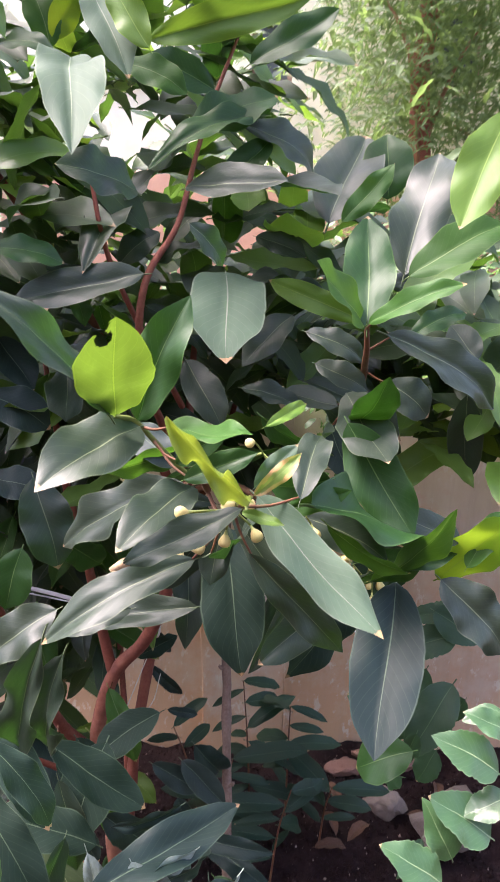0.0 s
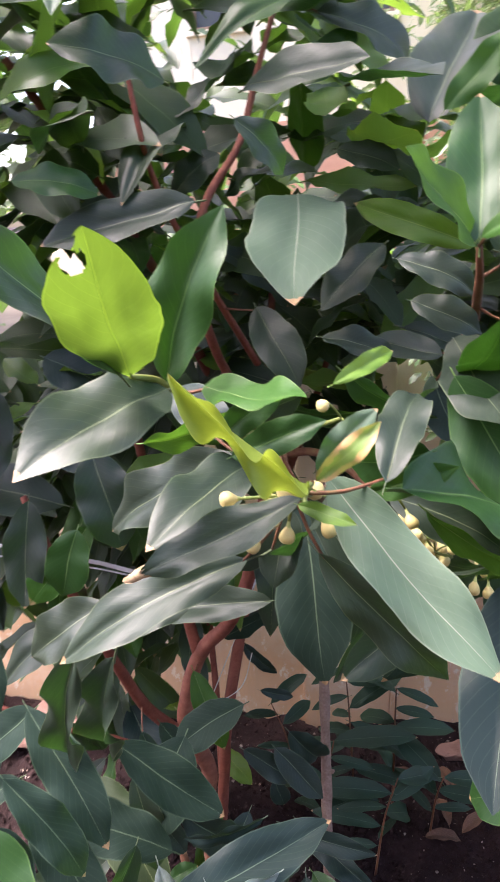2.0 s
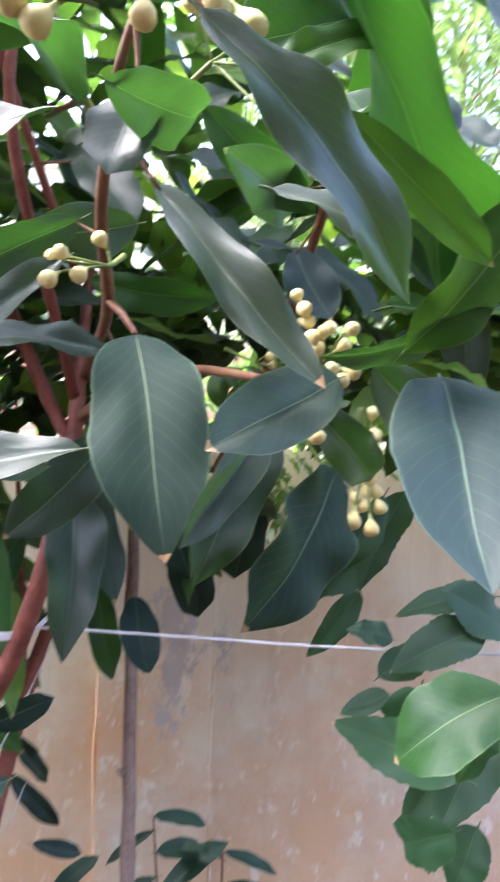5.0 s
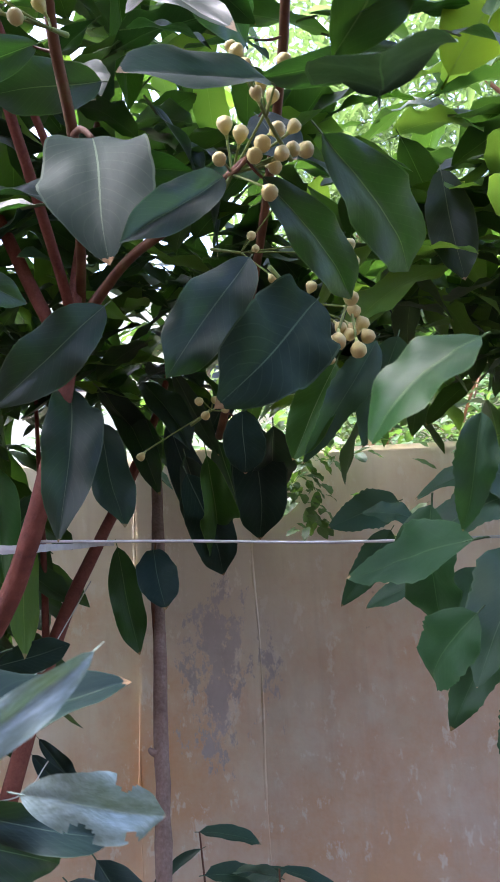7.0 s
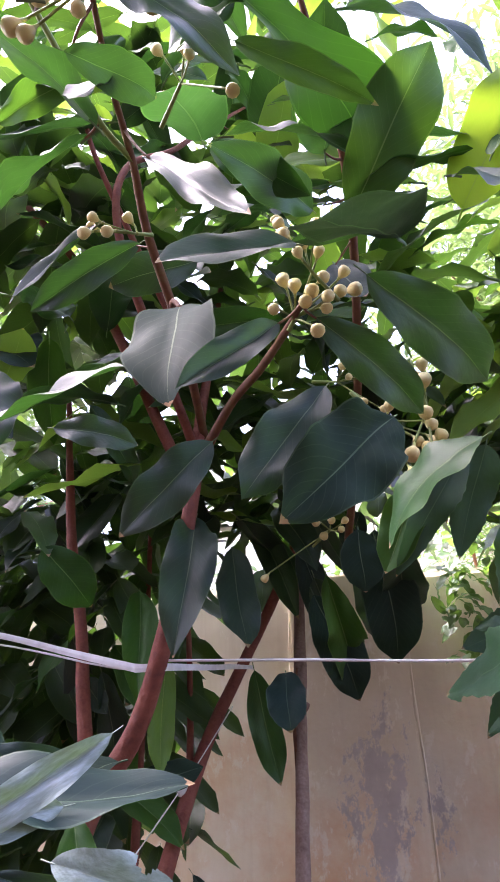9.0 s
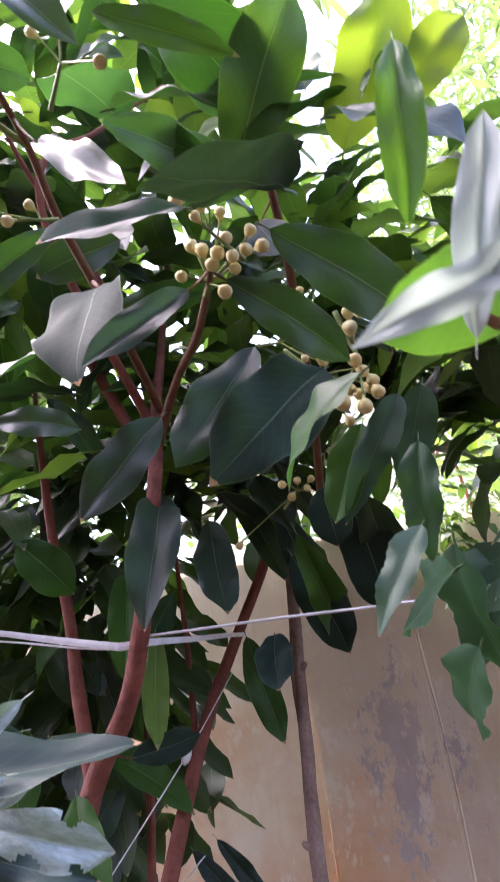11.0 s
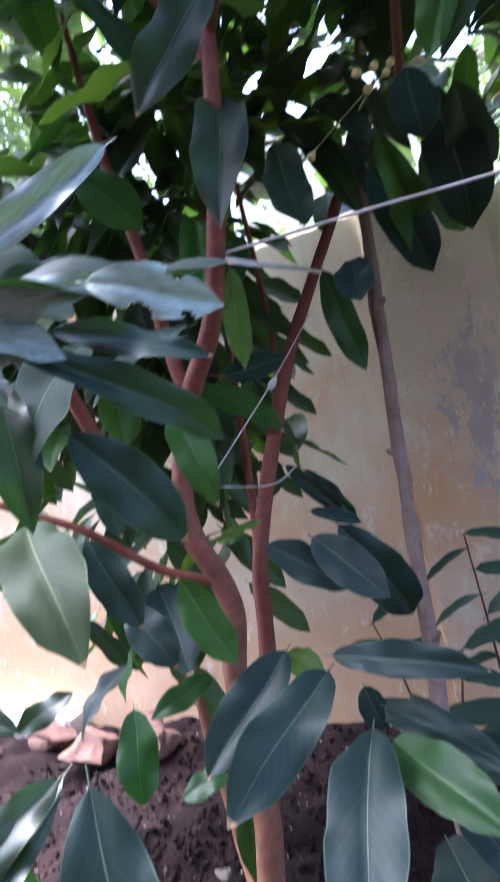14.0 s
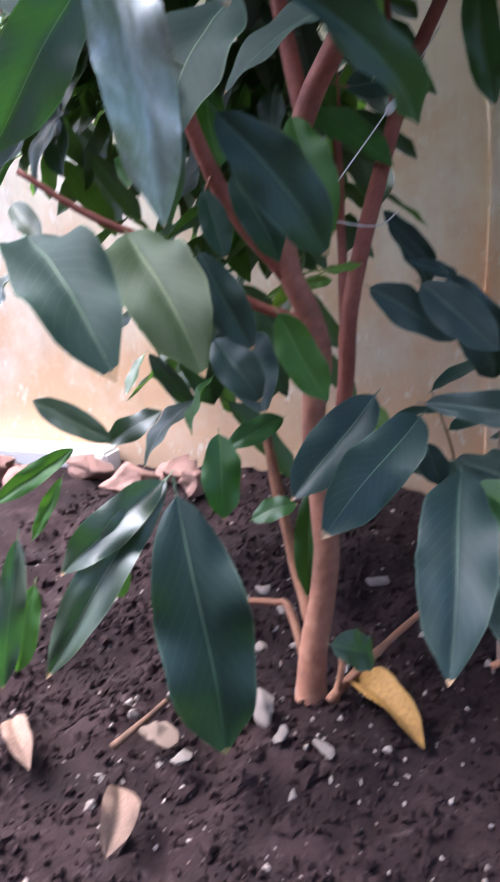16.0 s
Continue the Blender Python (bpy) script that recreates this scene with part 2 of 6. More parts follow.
HOUSE = simple("house_render", [(0.3, (0.72, 0.70, 0.66)), (0.7, (0.82, 0.80, 0.76))], 3.0, 0.9, 0.1, 0.002)
REAR_BLOCKER = simple("rear_blocker_brown", [(0.3, (0.13, 0.095, 0.07)), (0.7, (0.20, 0.15, 0.115))], 3.0, 0.9, 0.1, 0.002)
FACADE = simple("cream_render", [(0.3, (0.80, 0.73, 0.58)), (0.7, (0.87, 0.82, 0.70))], 2.5, 0.9, 0.15, 0.003, fine=0.2)
SALMON = simple("salmon_paint", [(0.3, (0.50, 0.27, 0.20)), (0.7, (0.62, 0.37, 0.28))], 2.5, 0.9, 0.15, 0.003, fine=0.2)
YARD = simple("packed_earth", [(0.3, (0.11, 0.085, 0.055)), (0.7, (0.20, 0.155, 0.105))], 1.5, 0.9, 0.2, 0.004)
GLASS_DARK = simple("window_glass", [(0.3, (0.05, 0.06, 0.07)), (0.7, (0.09, 0.10, 0.11))], 3.0, 0.15, 0.0)


def soil_material():
    m = Nodes("garden_soil")
    co = m.coord("Object")
    n1 = m.noise(9.0, 8.0, co, 0.7)
    n2 = m.noise(55.0, 6.0, co, 0.7)
    col = m.ramp(n1, [(0.30, (0.006, 0.0028, 0.0026)), (0.50, (0.015, 0.0070, 0.0066)), (0.72, (0.036, 0.0195, 0.018))])
    col = m.mix(m.ramp(n2, [(0.58, (0, 0, 0)), (0.72, (1, 1, 1))]), col, (0.050, 0.033, 0.031))
    pale = m.ramp(m.noise(120.0, 2.0, co), [(0.72, (0, 0, 0)), (0.77, (1, 1, 1))])
    col = m.mix(m.math("MULTIPLY", pale, 0.5), col, (0.32, 0.27, 0.23))
    m.link(col, m.bsdf.inputs["Base Color"])
    m.bsdf.inputs["Roughness"].default_value = 0.95
    m.bsdf.inputs["Specular IOR Level"].default_value = 0.2
    m.bump(m.math("ADD", n2, m.math("MULTIPLY", m.noise(160.0, 5.0, co), 0.5)), 0.7, 0.010)
    return m.mat


def wall_material():
    """Cream limewash, tan run-down stains, grey patches where the paint has peeled."""
    m = Nodes("old_wall_paint")
    co = m.coord("Object")
    sep = m.n.new("ShaderNodeSeparateXYZ")
    m.link(co, sep.inputs[0])
    stretch = m.n.new("ShaderNodeMapping")
    stretch.inputs["Scale"].default_value = (2.6, 1.0, 0.7)
    m.link(co, stretch.inputs["Vector"])
    streak = m.noise(2.2, 6.0, stretch.outputs[0], 0.7)
    blotch = m.noise(3.5, 7.0, co, 0.65)
    stretch2 = m.n.new("ShaderNodeMapping")
    stretch2.inputs["Scale"].default_value = (1.5, 1.0, 0.8)
    m.link(co, stretch2.inputs["Vector"])
    col = m.ramp(blotch, [(0.30, (0.72, 0.61, 0.42)), (0.48, (0.84, 0.75, 0.56)), (0.70, (0.89, 0.83, 0.68))])
    col = m.mix(m.ramp(streak, [(0.46, (0, 0, 0)), (0.72, (0.26, 0.26, 0.26))]), col, (0.56, 0.43, 0.28))
    # Ochre tone, uneven and stronger towards the bottom.
    low_ochre = m.ramp(m.math("ADD", m.noise(5.0, 6.0, co, 0.7), m.math("MULTIPLY", sep.outputs[2], -0.58)), [(0.13, (0, 0, 0)), (0.44, (0.85, 0.85, 0.85))])
    col = m.mix(low_ochre, col, (0.74, 0.44, 0.22))
    dull = m.ramp(m.noise(2.2, 5.0, co, 0.6), [(0.48, (0, 0, 0)), (0.66, (0.22, 0.22, 0.22))])
    col = m.mix(dull, col, (0.52, 0.47, 0.42))
    peel = m.noise(5.5, 12.0, stretch2.outputs[0], 0.8)
    dx = m.math("MULTIPLY", m.math("ABSOLUTE", m.math("SUBTRACT", sep.outputs[0], 0.045)), -1.3)
    dz = m.math("MULTIPLY", m.math("ABSOLUTE", m.math("SUBTRACT", sep.outputs[2], 0.50)), -0.55)
    near = m.math("ADD", m.math("ADD", dx, dz), 0.22)
    peel = m.ramp(m.math("ADD", peel, near), [(0.64, (0, 0, 0)), (0.66, (1, 1, 1))])
    grey = m.ramp(m.noise(16.0, 6.0, co), [(0.3, (0.50, 0.45, 0.41)), (0.7, (0.63, 0.57, 0.525))])
    col = m.mix(peel, col, grey)
    fleck = m.ramp(m.noise(26.0, 5.0, co, 0.7), [(0.70, (0, 0, 0)), (0.73, (1, 1, 1))])
    col = m.mix(m.math("MULTIPLY", fleck, 0.35), col, (0.24, 0.17, 0.12))
    chip = m.ramp(m.noise(19.0, 8.0, stretch2.outputs[0], 0.75), [(0.57, (0, 0, 0)), (0.61, (0.7, 0.7, 0.7))])
    col = m.mix(chip, col, (0.88, 0.82, 0.68))
    run = m.n.new("ShaderNodeMapping")
    run.inputs["Scale"].default_value = (9.0, 1.0, 0.5)
    m.link(co, run.inputs["Vector"])
    runs = m.ramp(m.noise(3.0, 6.0, run.outputs[0], 0.7), [(0.52, (0, 0, 0)), (0.70, (0.20, 0.20, 0.20))])
    col = m.mix(runs, col, (0.47, 0.37, 0.25))
    m.link(col, m.bsdf.inputs["Base Color"])
    m.bsdf.inputs["Roughness"].default_value = 0.88
    h = m.math("ADD", m.math("MULTIPLY", m.noise(90.0, 5.0, co), 0.35), m.math("MULTIPLY", peel, -0.8))
    h = m.math("ADD", h, m.math("MULTIPLY", blotch, 0.6))
    m.bump(h, 0.4, 0.003)
    return m.mat


def trunk_material():
    """Red-brown bark that turns tan on the old wood near the ground."""
    m = Nodes("bark_trunk")
    co = m.coord("Object")
    sep = m.n.new("ShaderNodeSeparateXYZ")
    m.link(co, sep.inputs[0])
    n1 = m.noise(42.0, 6.0, co, 0.65)
    red = m.ramp(n1, [(0.30, (0.12, 0.030, 0.018)), (0.52, (0.21, 0.058, 0.034)), (0.75, (0.29, 0.105, 0.065))])
    tan = m.ramp(n1, [(0.30, (0.17, 0.070, 0.040)), (0.55, (0.27, 0.115, 0.066)), (0.75, (0.36, 0.185, 0.115))])
    age = m.math("ADD", sep.outputs[2], m.math("MULTIPLY", m.noise(6.0, 4.0, co), 0.5))
    col = m.mix(m.ramp(age, [(0.45, (0, 0, 0)), (0.95, (1, 1, 1))]), tan, red)
    m.link(col, m.bsdf.inputs["Base Color"])
    m.bsdf.inputs["Roughness"].default_value = 0.72
    m.bump(m.math("ADD", m.noise(130.0, 5.0, co), n1), 0.5, 0.003)
    return m.mat


BARK_TRUNK = trunk_material()
SOIL = soil_material()
WALL = wall_material()


# ---- mesh helpers ----
def mesh_of(name, verts, faces, material, smooth=True, uvs=None):
    me = bpy.data.meshes.new(name)
    me.from_pydata(verts, [], faces)
    me.materials.append(material)
    if smooth:
        me.polygons.foreach_set("use_smooth", [True] * len(me.polygons))
    if uvs is not None:
        layer = me.uv_layers.new(name="UVMap")
        idx = np.empty(len(me.loops), dtype=np.int32)
        me.loops.foreach_get("vertex_index", idx)
        layer.data.foreach_set("uv", np.asarray(uvs, dtype=np.float32)[idx].ravel())
    me.update()
    return me


def put(name, me, parent=None, m=None, label=""):
    ob = new(name, me)
    if m is not None:
        ob.matrix_world = m
    if parent is not None:
        ob.parent = parent
    if label:
        ob["label"] = label
    return ob


def empty(name, at=(0, 0, 0)):
    ob = new(name)
    ob.empty_display_size = 0.05
    return ob


def spline(points, steps=6):
    """Catmull-Rom through points of (x, y, z, radius)."""
    p = [np.array(q, float) for q in points]
    p = [2 * p[0] - p[1]] + p + [2 * p[-1] - p[-2]]
    out = []
    for i in range(1, len(p) - 2):
        for k in range(steps):
            t = k / steps
            out.append(0.5 * (2 * p[i] + (p[i + 1] - p[i - 1]) * t + (2 * p[i - 1] - 5 * p[i] + 4 * p[i + 1] - p[i + 2]) * t * t
                              + (3 * p[i] - p[i - 1] - 3 * p[i + 1] + p[i + 2]) * t ** 3))
    out.append(p[-2])
    return out


def tube(points, sides=10, steps=6, lumps=0.0, seed=0.0):
    """Vertices and faces of a tapered, slightly knobbly tube."""
    path = spline(points, steps) if len(points) > 1 else points
    verts, faces = [], []
    side = None
    for i, q in enumerate(path):
        a = path[max(i - 1, 0)][:3]
        b = path[min(i + 1, len(path) - 1)][:3]
        d = Vector(b - a).normalized()
        if side is None:
            side = d.orthogonal().normalized()
        side = (side - d * side.dot(d)).normalized()
        up = d.cross(side)
        for k in range(sides):
            ang = 2 * math.pi * k / sides
            r = max(float(q[3]), 0.0004)
            if lumps:
                r *= 1 + lumps * noise.noise(Vector(q[:3]) * 28 + Vector((math.cos(ang), math.sin(ang), seed)))
            verts.append(tuple(Vector(q[:3]) + (side * math.cos(ang) + up * math.sin(ang)) * r))
    n = len(path)
    for i in range(n - 1):
        for k in range(sides):
            a, b = i * sides + k, i * sides + (k + 1) % sides
            faces.append((a, b, b + sides, a + sides))
    faces.append(tuple(reversed(range(sides))))
    faces.append(tuple(range((n - 1) * sides, n * sides)))
    return verts, faces


WOOD = []
LEAF_BASES = []


def stem(name, points, material, parent, sides=10, steps=6, lumps=0.12, label=""):
    if name in ("trunk", "limb", "twig") and parent is not None and parent.name == "shrub":
        WOOD.extend(Vector(p[:3]) for p in spline(points, 5))
    v, f = tube(points, sides, steps, lumps, len(points))
    return put(name, mesh_of(name, v, f, material), parent, label=label)


# ---- leaves ----
def half_width(v, style):
    if style == "hibiscus":
        w = 1.9 * v ** 0.55 * (1 - v) ** 0.9
        return 0.5 * min(w, 1.0) * (1 + 0.035 * (1 if int(v * 26) % 2 else -1) * (v > 0.25))
    if style == "drip":
        return 0.5 * 2.07 * v ** 0.5 * (1 - v) ** 0.55 * (1 - 2.8 * max(v - 0.8, 0.0))
    if style == "strap":
        return 0.5 * min(1.0, (v / 0.22) ** 0.7, ((1 - v) / 0.14) ** 0.55)
    if style == "ovate":
        return 0.5 * 3.4 * v * (1 - v) ** 0.80
    w = 2.00 * v ** 0.62 * (1 - v) ** 0.62
    if v > 0.84:
        w *= 1 - 3.4 * (v - 0.84)
    return 0.5 * w


def leaf_mesh(name, material, fold=0.18, arch=0.08, wave=0.03, droop=0.0, twist=0.0, style="plain", bites=(), rows=18, cols=8, seed=1, bend=0.0):
    """A leaf one unit long and one wide at its broadest, stalk at the origin, tip at (0, 1, 0)."""
    verts, uvs, faces, gone = [], [], [], set()
    stalk = 0.07
    for i in range(rows + 1):
        v = i / rows
        hw = max(half_width(min(max(v, 0.0), 1.0), style), 0.012 if v < 0.5 else 0.003)
        sway = 0.03 * math.sin(v * 3.1 + seed)
        ang = twist * (v - 0.3)
        for j in range(cols + 1):
            u = 2 * j / cols - 1
            edge = 1 + 0.11 * noise.noise(Vector((v * 4.5, seed * 5.3, 3.0 if u > 0 else -3.0))) + 0.04 * noise.noise(Vector((v * 14, seed * 2.1, 5.0 if u > 0 else -5.0)))
            x = u * hw * edge
            z = fold * abs(x) * (1 - 0.45 * abs(u)) + arch * 4 * v * (1 - v) * 0.5 - droop * v * (1 - v) * u
            z += wave * 0.8 * math.sin(v * (13 + 3 * math.sin(seed)) + seed + (2.1 if u > 0 else 0)) * u * u * hw * 2
            z += 0.020 * noise.noise(Vector((x * 4, v * 5, seed * 3.7)))
            xr, zr = x * math.cos(ang) - z * math.sin(ang) * 0.5, x * math.sin(ang) + z
            verts.append((xr + sway * math.sin(v * math.pi), v, zr - bend * v ** 4))
            uvs.append((0.5 + u * 0.5, v))
    for i in range(rows):
        for j in range(cols):
            cu, cv = 2 * (j + 0.5) / cols - 1, (i + 0.5) / rows
            hw = half_width(cv, style)
            bitten = False
            for bx, by, br in bites:
                d = math.hypot(cu * hw - bx, (cv - by) * 1.6)
                if d < br * (1 + 0.35 * noise.noise(Vector((cu * 4, cv * 9, seed)))):
                    bitten = True
            if bitten:
                continue
            a = i * (cols + 1) + j
            faces.append((a, a + 1, a + cols + 2, a + cols + 1))
    base = len(verts)
    for k, y in enumerate((-stalk, -stalk * 0.4, 0.06)):
        for dx, dz in ((-0.011, 0.004), (0.0, -0.010), (0.011, 0.004)):
            verts.append((dx, y, dz - 0.25 * (0.06 - y) ** 2 * 6))
            uvs.append((0.5, 0.02))
    for k in range(2):
        for c in range(3):
            a, b = base + k * 3 + c, base + k * 3 + (c + 1) % 3
            faces.append((a, b, b + 3, a + 3))
    return mesh_of(name, verts, faces, material, uvs=uvs)


SHAPES = [
    dict(fold=0.20, arch=0.09, wave=0.032, bend=0.06),
    dict(fold=0.16, arch=0.14, wave=0.054, bend=0.03),
    dict(fold=0.24, arch=0.06, wave=0.029, bend=-0.06),
    dict(fold=0.14, arch=-0.06, wave=0.064, twist=0.18),
    dict(fold=0.20, arch=0.15, wave=0.045, twist=-0.18, bend=0.08),
    dict(fold=0.26, arch=0.10, wave=0.070, bend=0.09),
    dict(fold=0.12, arch=0.11, wave=0.088, twist=0.26),
    dict(fold=0.18, arch=0.05, wave=0.042, twist=-0.14, bend=-0.07),
    dict(fold=0.22, arch=0.13, wave=0.080, twist=0.10, bend=0.04),
]
_leaf_cache = {}


def leaf_of(kind, shape):
    key = (kind, shape)
    if key not in _leaf_cache:
        style = "hibiscus" if kind in "hv" else "plain"
        _leaf_cache[key] = leaf_mesh("leaf", LEAF[kind], style=style, seed=1 + shape * 1.7, rows=26 if kind == "h" else 22, cols=10, **SHAPES[shape])
    return _leaf_cache[key]


def leaf_pose(base, tip, width, facing):
    b, t, n = Vector(base), Vector(tip), Vector(facing)
    axis = t - b
    length = axis.length
    y = axis / length
    z = (n - y * n.dot(y)).normalized()
    x = y.cross(z)
    m = Matrix((x * width, y * length, z * length)).transposed().to_4x4()
    m.translation = b
    return m


def leaf(parent, kind, base, tip, width, facing, shape=0, me=None, label="", name="leaf"):
    if parent.name == "shrub":
        LEAF_BASES.append((Vector(base), (Vector(tip) - Vector(base)).normalized(), kind))
    return put(name, me or leaf_of(kind, shape), parent, leaf_pose(base, tip, width, facing), label)


def scatter_mesh(name, material, spots, template):
    """Many copies of a small template mesh joined into one."""
    tv, tf, tu = template
    tv = np.asarray(tv, float)
    verts = np.concatenate([tv @ np.asarray(m.to_3x3()).T + np.asarray(m.translation) for m in spots])
    n = len(tv)
    faces = [tuple(i + k * n for i in f) for k in range(len(spots)) for f in tf]
    uvs = np.tile(np.asarray(tu, float), (len(spots), 1)) if tu is not None else None
    return mesh_of(name, verts.tolist(), faces, material, uvs=uvs)


def leaf_template(shape, rows=9, cols=4):
    me = leaf_mesh("leaf_template", LEAF_MASS, rows=rows, cols=cols, seed=shape, **SHAPES[shape % 5])
    v = [tuple(q.co) for q in me.vertices]
    f = [tuple(p.vertices) for p in me.polygons]
    u = [(0, 0)] * len(v)
    for loop, uv in zip(me.loops, me.uv_layers[0].data):
        u[loop.vertex_index] = tuple(uv.uv)
    bpy.data.meshes.remove(me)
    return v, f, u


# ---- ground and wall ----
def soil_height(x, y):
    p = Vector((x, y, 0.0))
    h = 0.030 * noise.noise(p * 3.1) + 0.022 * noise.noise(p * 8.0) + 0.020 * noise.noise(p * 17.0) + 0.012 * abs(noise.noise(p * 38.0))
    h -= 0.012 * math.exp(-((x + 0.24) ** 2 + (y - 0.86) ** 2) / 0.02)
    h -= 0.050 * math.exp(-((x + 0.50) ** 2 + (y - 0.82) ** 2) / 0.008)
    return h - 0.02


def build_ground():
    def axis(lo, hi, fine_lo, fine_hi, step):
        a = list(np.arange(fine_lo, fine_hi, step))
        g, left = step, []
        x = fine_lo
        while x > lo:
            g *= 1.35
            x -= g
            left.append(max(x, lo))
        g, x = step, a[-1]
        right = []
        while x < hi:
            g *= 1.35
            x += g
            right.append(min(x, hi))
        return left[::-1] + a + right

    xs = axis(-400, 400, -1.3, 1.1, 0.018)
    ys = axis(-300, 500, 0.3, 1.5, 0.018)
    verts = []
    for y in ys:
        for x in xs:
            near = max(0.0, 1 - max(abs(x) - 1.6, 0, abs(y - 0.8) - 1.2))
            verts.append((x, y, (soil_height(x, y) + 0.02) * near - 0.02))
    nx = len(xs)
    faces = [(j * nx + i, j * nx + i + 1, (j + 1) * nx + i + 1, (j + 1) * nx + i) for j in range(len(ys) - 1) for i in range(nx - 1)]
    ob = put("ground", mesh_of("ground", verts, faces, SOIL))
    tagged(ob, "dark brown crumbly garden soil of a planting bed", "soil", kind="structure")


def box(name, lo, hi, material, parent=None, bevel=0.004, label=""):
    bm = bmesh.new()
    bmesh.ops.create_cube(bm, size=1)
    for v in bm.verts:
        v.co = Vector([lo[k] + (v.co[k] + 0.5) * (hi[k] - lo[k]) for k in range(3)])
    if bevel:
        bmesh.ops.bevel(bm, geom=bm.edges[:], offset=bevel, segments=2, affect="EDGES")
    me = bpy.data.meshes.new(name)
    bm.to_mesh(me)
    bm.free()
    me.materials.append(material)
    return put(name, me, parent, label=label)


WALL_Y = 1.47
WALL_TOP = 0.93


def build_wall():
    wall = box("wall_garden", (-2.3, WALL_Y, -0.25), (6.0, WALL_Y + 0.14, WALL_TOP), WALL, bevel=0.012)
    tagged(wall, "weathered cream garden wall with peeling paint and grey patches", "wall", kind="structure")
    # White colour stands for full sun on the wall's left stretch.
    end = box("wall_whitewashed", (-7.0, WALL_Y, -0.25), (-2.3, WALL_Y + 0.14, WALL_TOP - 0.01), HOUSE, bevel=0.012)
    tagged(end, "left stretch of the garden wall coloured white as if sunlit", "wall", kind="structure")
    yard = box("yard", (-60.0, 1.62, -0.3), (60.0, 90.0, 0.015), YARD, bevel=0)
    tagged(yard, "bare packed-earth yard beyond the garden wall", "yard", kind="structure")
    pier = box("pier", (-0.105, WALL_Y - 0.012, -0.25), (0.105, WALL_Y - 0.002, WALL_TOP + 0.004), WALL, wall, bevel=0.004, label="flat raised wall pier with chipped edges")
    for x in (-0.106, 0.107):
        pts = [(x + 0.003 * math.sin(k * 1.7), WALL_Y - 0.006, 0.0 + k * 0.115, 0.0022 + 0.001 * math.sin(k * 2.3)) for k in range(9)]
        stem("joint_bead", pts, WALL, wall, sides=6, lumps=0.5)


def build_rear_blocker():
    """An unseen plain wall added behind the camera to cut low sky light."""
    wall = box("wall_house", (-7.0, -2.8, -0.2), (7.0, -2.6, 3.4), REAR_BLOCKER, bevel=0.02)
    tagged(wall, "plain brown unseen wall added behind the camera to block light", "wall", kind="structure")


build_ground()
build_wall()
build_rear_blocker()


# ---- the shrub ----
shrub = empty("shrub")
tagged(shrub, "evergreen shrub with red-brown stems, large leathery leaves and cream buds", "shrub")
hibiscus = empty("leafy_bush")
tagged(hibiscus, "bush with toothed mid-green leaves hanging before the wall", "bush")

stem("trunk", [(-0.232, 0.840, -0.06, 0.021), (-0.226, 0.850, 0.03, 0.0165), (-0.208, 0.868, 0.16, 0.0145), (-0.220, 0.885, 0.300, 0.0135), (-0.208, 0.888, 0.390, 0.0130), (-0.231, 0.875, 0.470, 0.0125),
               (-0.232, 0.880, 0.525, 0.0118), (-0.204, 0.885, 0.612, 0.0115), (-0.157, 0.870, 0.673, 0.0100), (-0.120, 0.850, 0.761, 0.0092), (-0.089, 0.840, 0.896, 0.0080), (-0.085, 0.85, 0.975, 0.0065),
               (-0.081, 0.880, 1.078, 0.0048), (-0.07, 0.90, 1.20, 0.0035)], BARK_TRUNK, shrub, sides=14)
stem("limb", [(-0.206, 0.884, 0.600, 0.0085), (-0.228, 0.900, 0.694, 0.0078), (-0.249, 0.920, 0.789, 0.0072), (-0.273, 0.930, 0.887, 0.0065), (-0.284, 0.930, 0.984, 0.005), (-0.300, 0.94, 1.10, 0.0035)], BARK, shrub)
stem("limb", [(-0.231, 0.875, 0.460, 0.0095), (-0.277, 0.840, 0.543, 0.0085), (-0.295, 0.800, 0.645, 0.0075), (-0.301, 0.780, 0.694, 0.0065), (-0.33, 0.76, 0.80, 0.006), (-0.36, 0.75, 0.92, 0.004)], BARK, shrub)
stem("limb", [(-0.089, 0.842, 0.905, 0.0060), (-0.124, 0.850, 0.974, 0.0065), (-0.195, 0.850, 1.135, 0.0060), (-0.258, 0.850, 1.253, 0.0052), (-0.353, 0.860, 1.385, 0.005)], BARK, shrub)
stem("limb", [(-0.212, 0.874, 0.12, 0.0085), (-0.196, 0.925, 0.32, 0.0092), (-0.186, 0.948, 0.441, 0.0095), (-0.153, 1.055, 0.633, 0.0088), (-0.112, 1.12, 0.75, 0.0078), (-0.070, 1.165, 0.850, 0.0075), (-0.03, 1.19, 0.96, 0.005), (0.0, 1.2, 1.08, 0.003)], BARK, shrub)
stem("limb", [(-0.086, 0.845, 0.93, 0.006), (-0.03, 0.78, 0.965, 0.0045), (0.015, 0.720, 0.966, 0.0038), (0.055, 0.640, 0.952, 0.003), (0.07, 0.605, 0.945, 0.002)], TWIG, shrub)
stem("limb", [(-0.083, 0.87, 0.97, 0.0048), (-0.062, 0.76, 0.985, 0.0044), (-0.046, 0.66, 1.0, 0.0040), (-0.047, 0.60, 1.035, 0.0036), (-0.04, 0.552, 1.06, 0.0028), (-0.03, 0.49, 1.066, 0.0021), (-0.016, 0.433, 1.068, 0.0017), (-0.008, 0.40, 1.085, 0.0014), (-0.002, 0.376, 1.10, 0.0012)], TWIG, shrub)
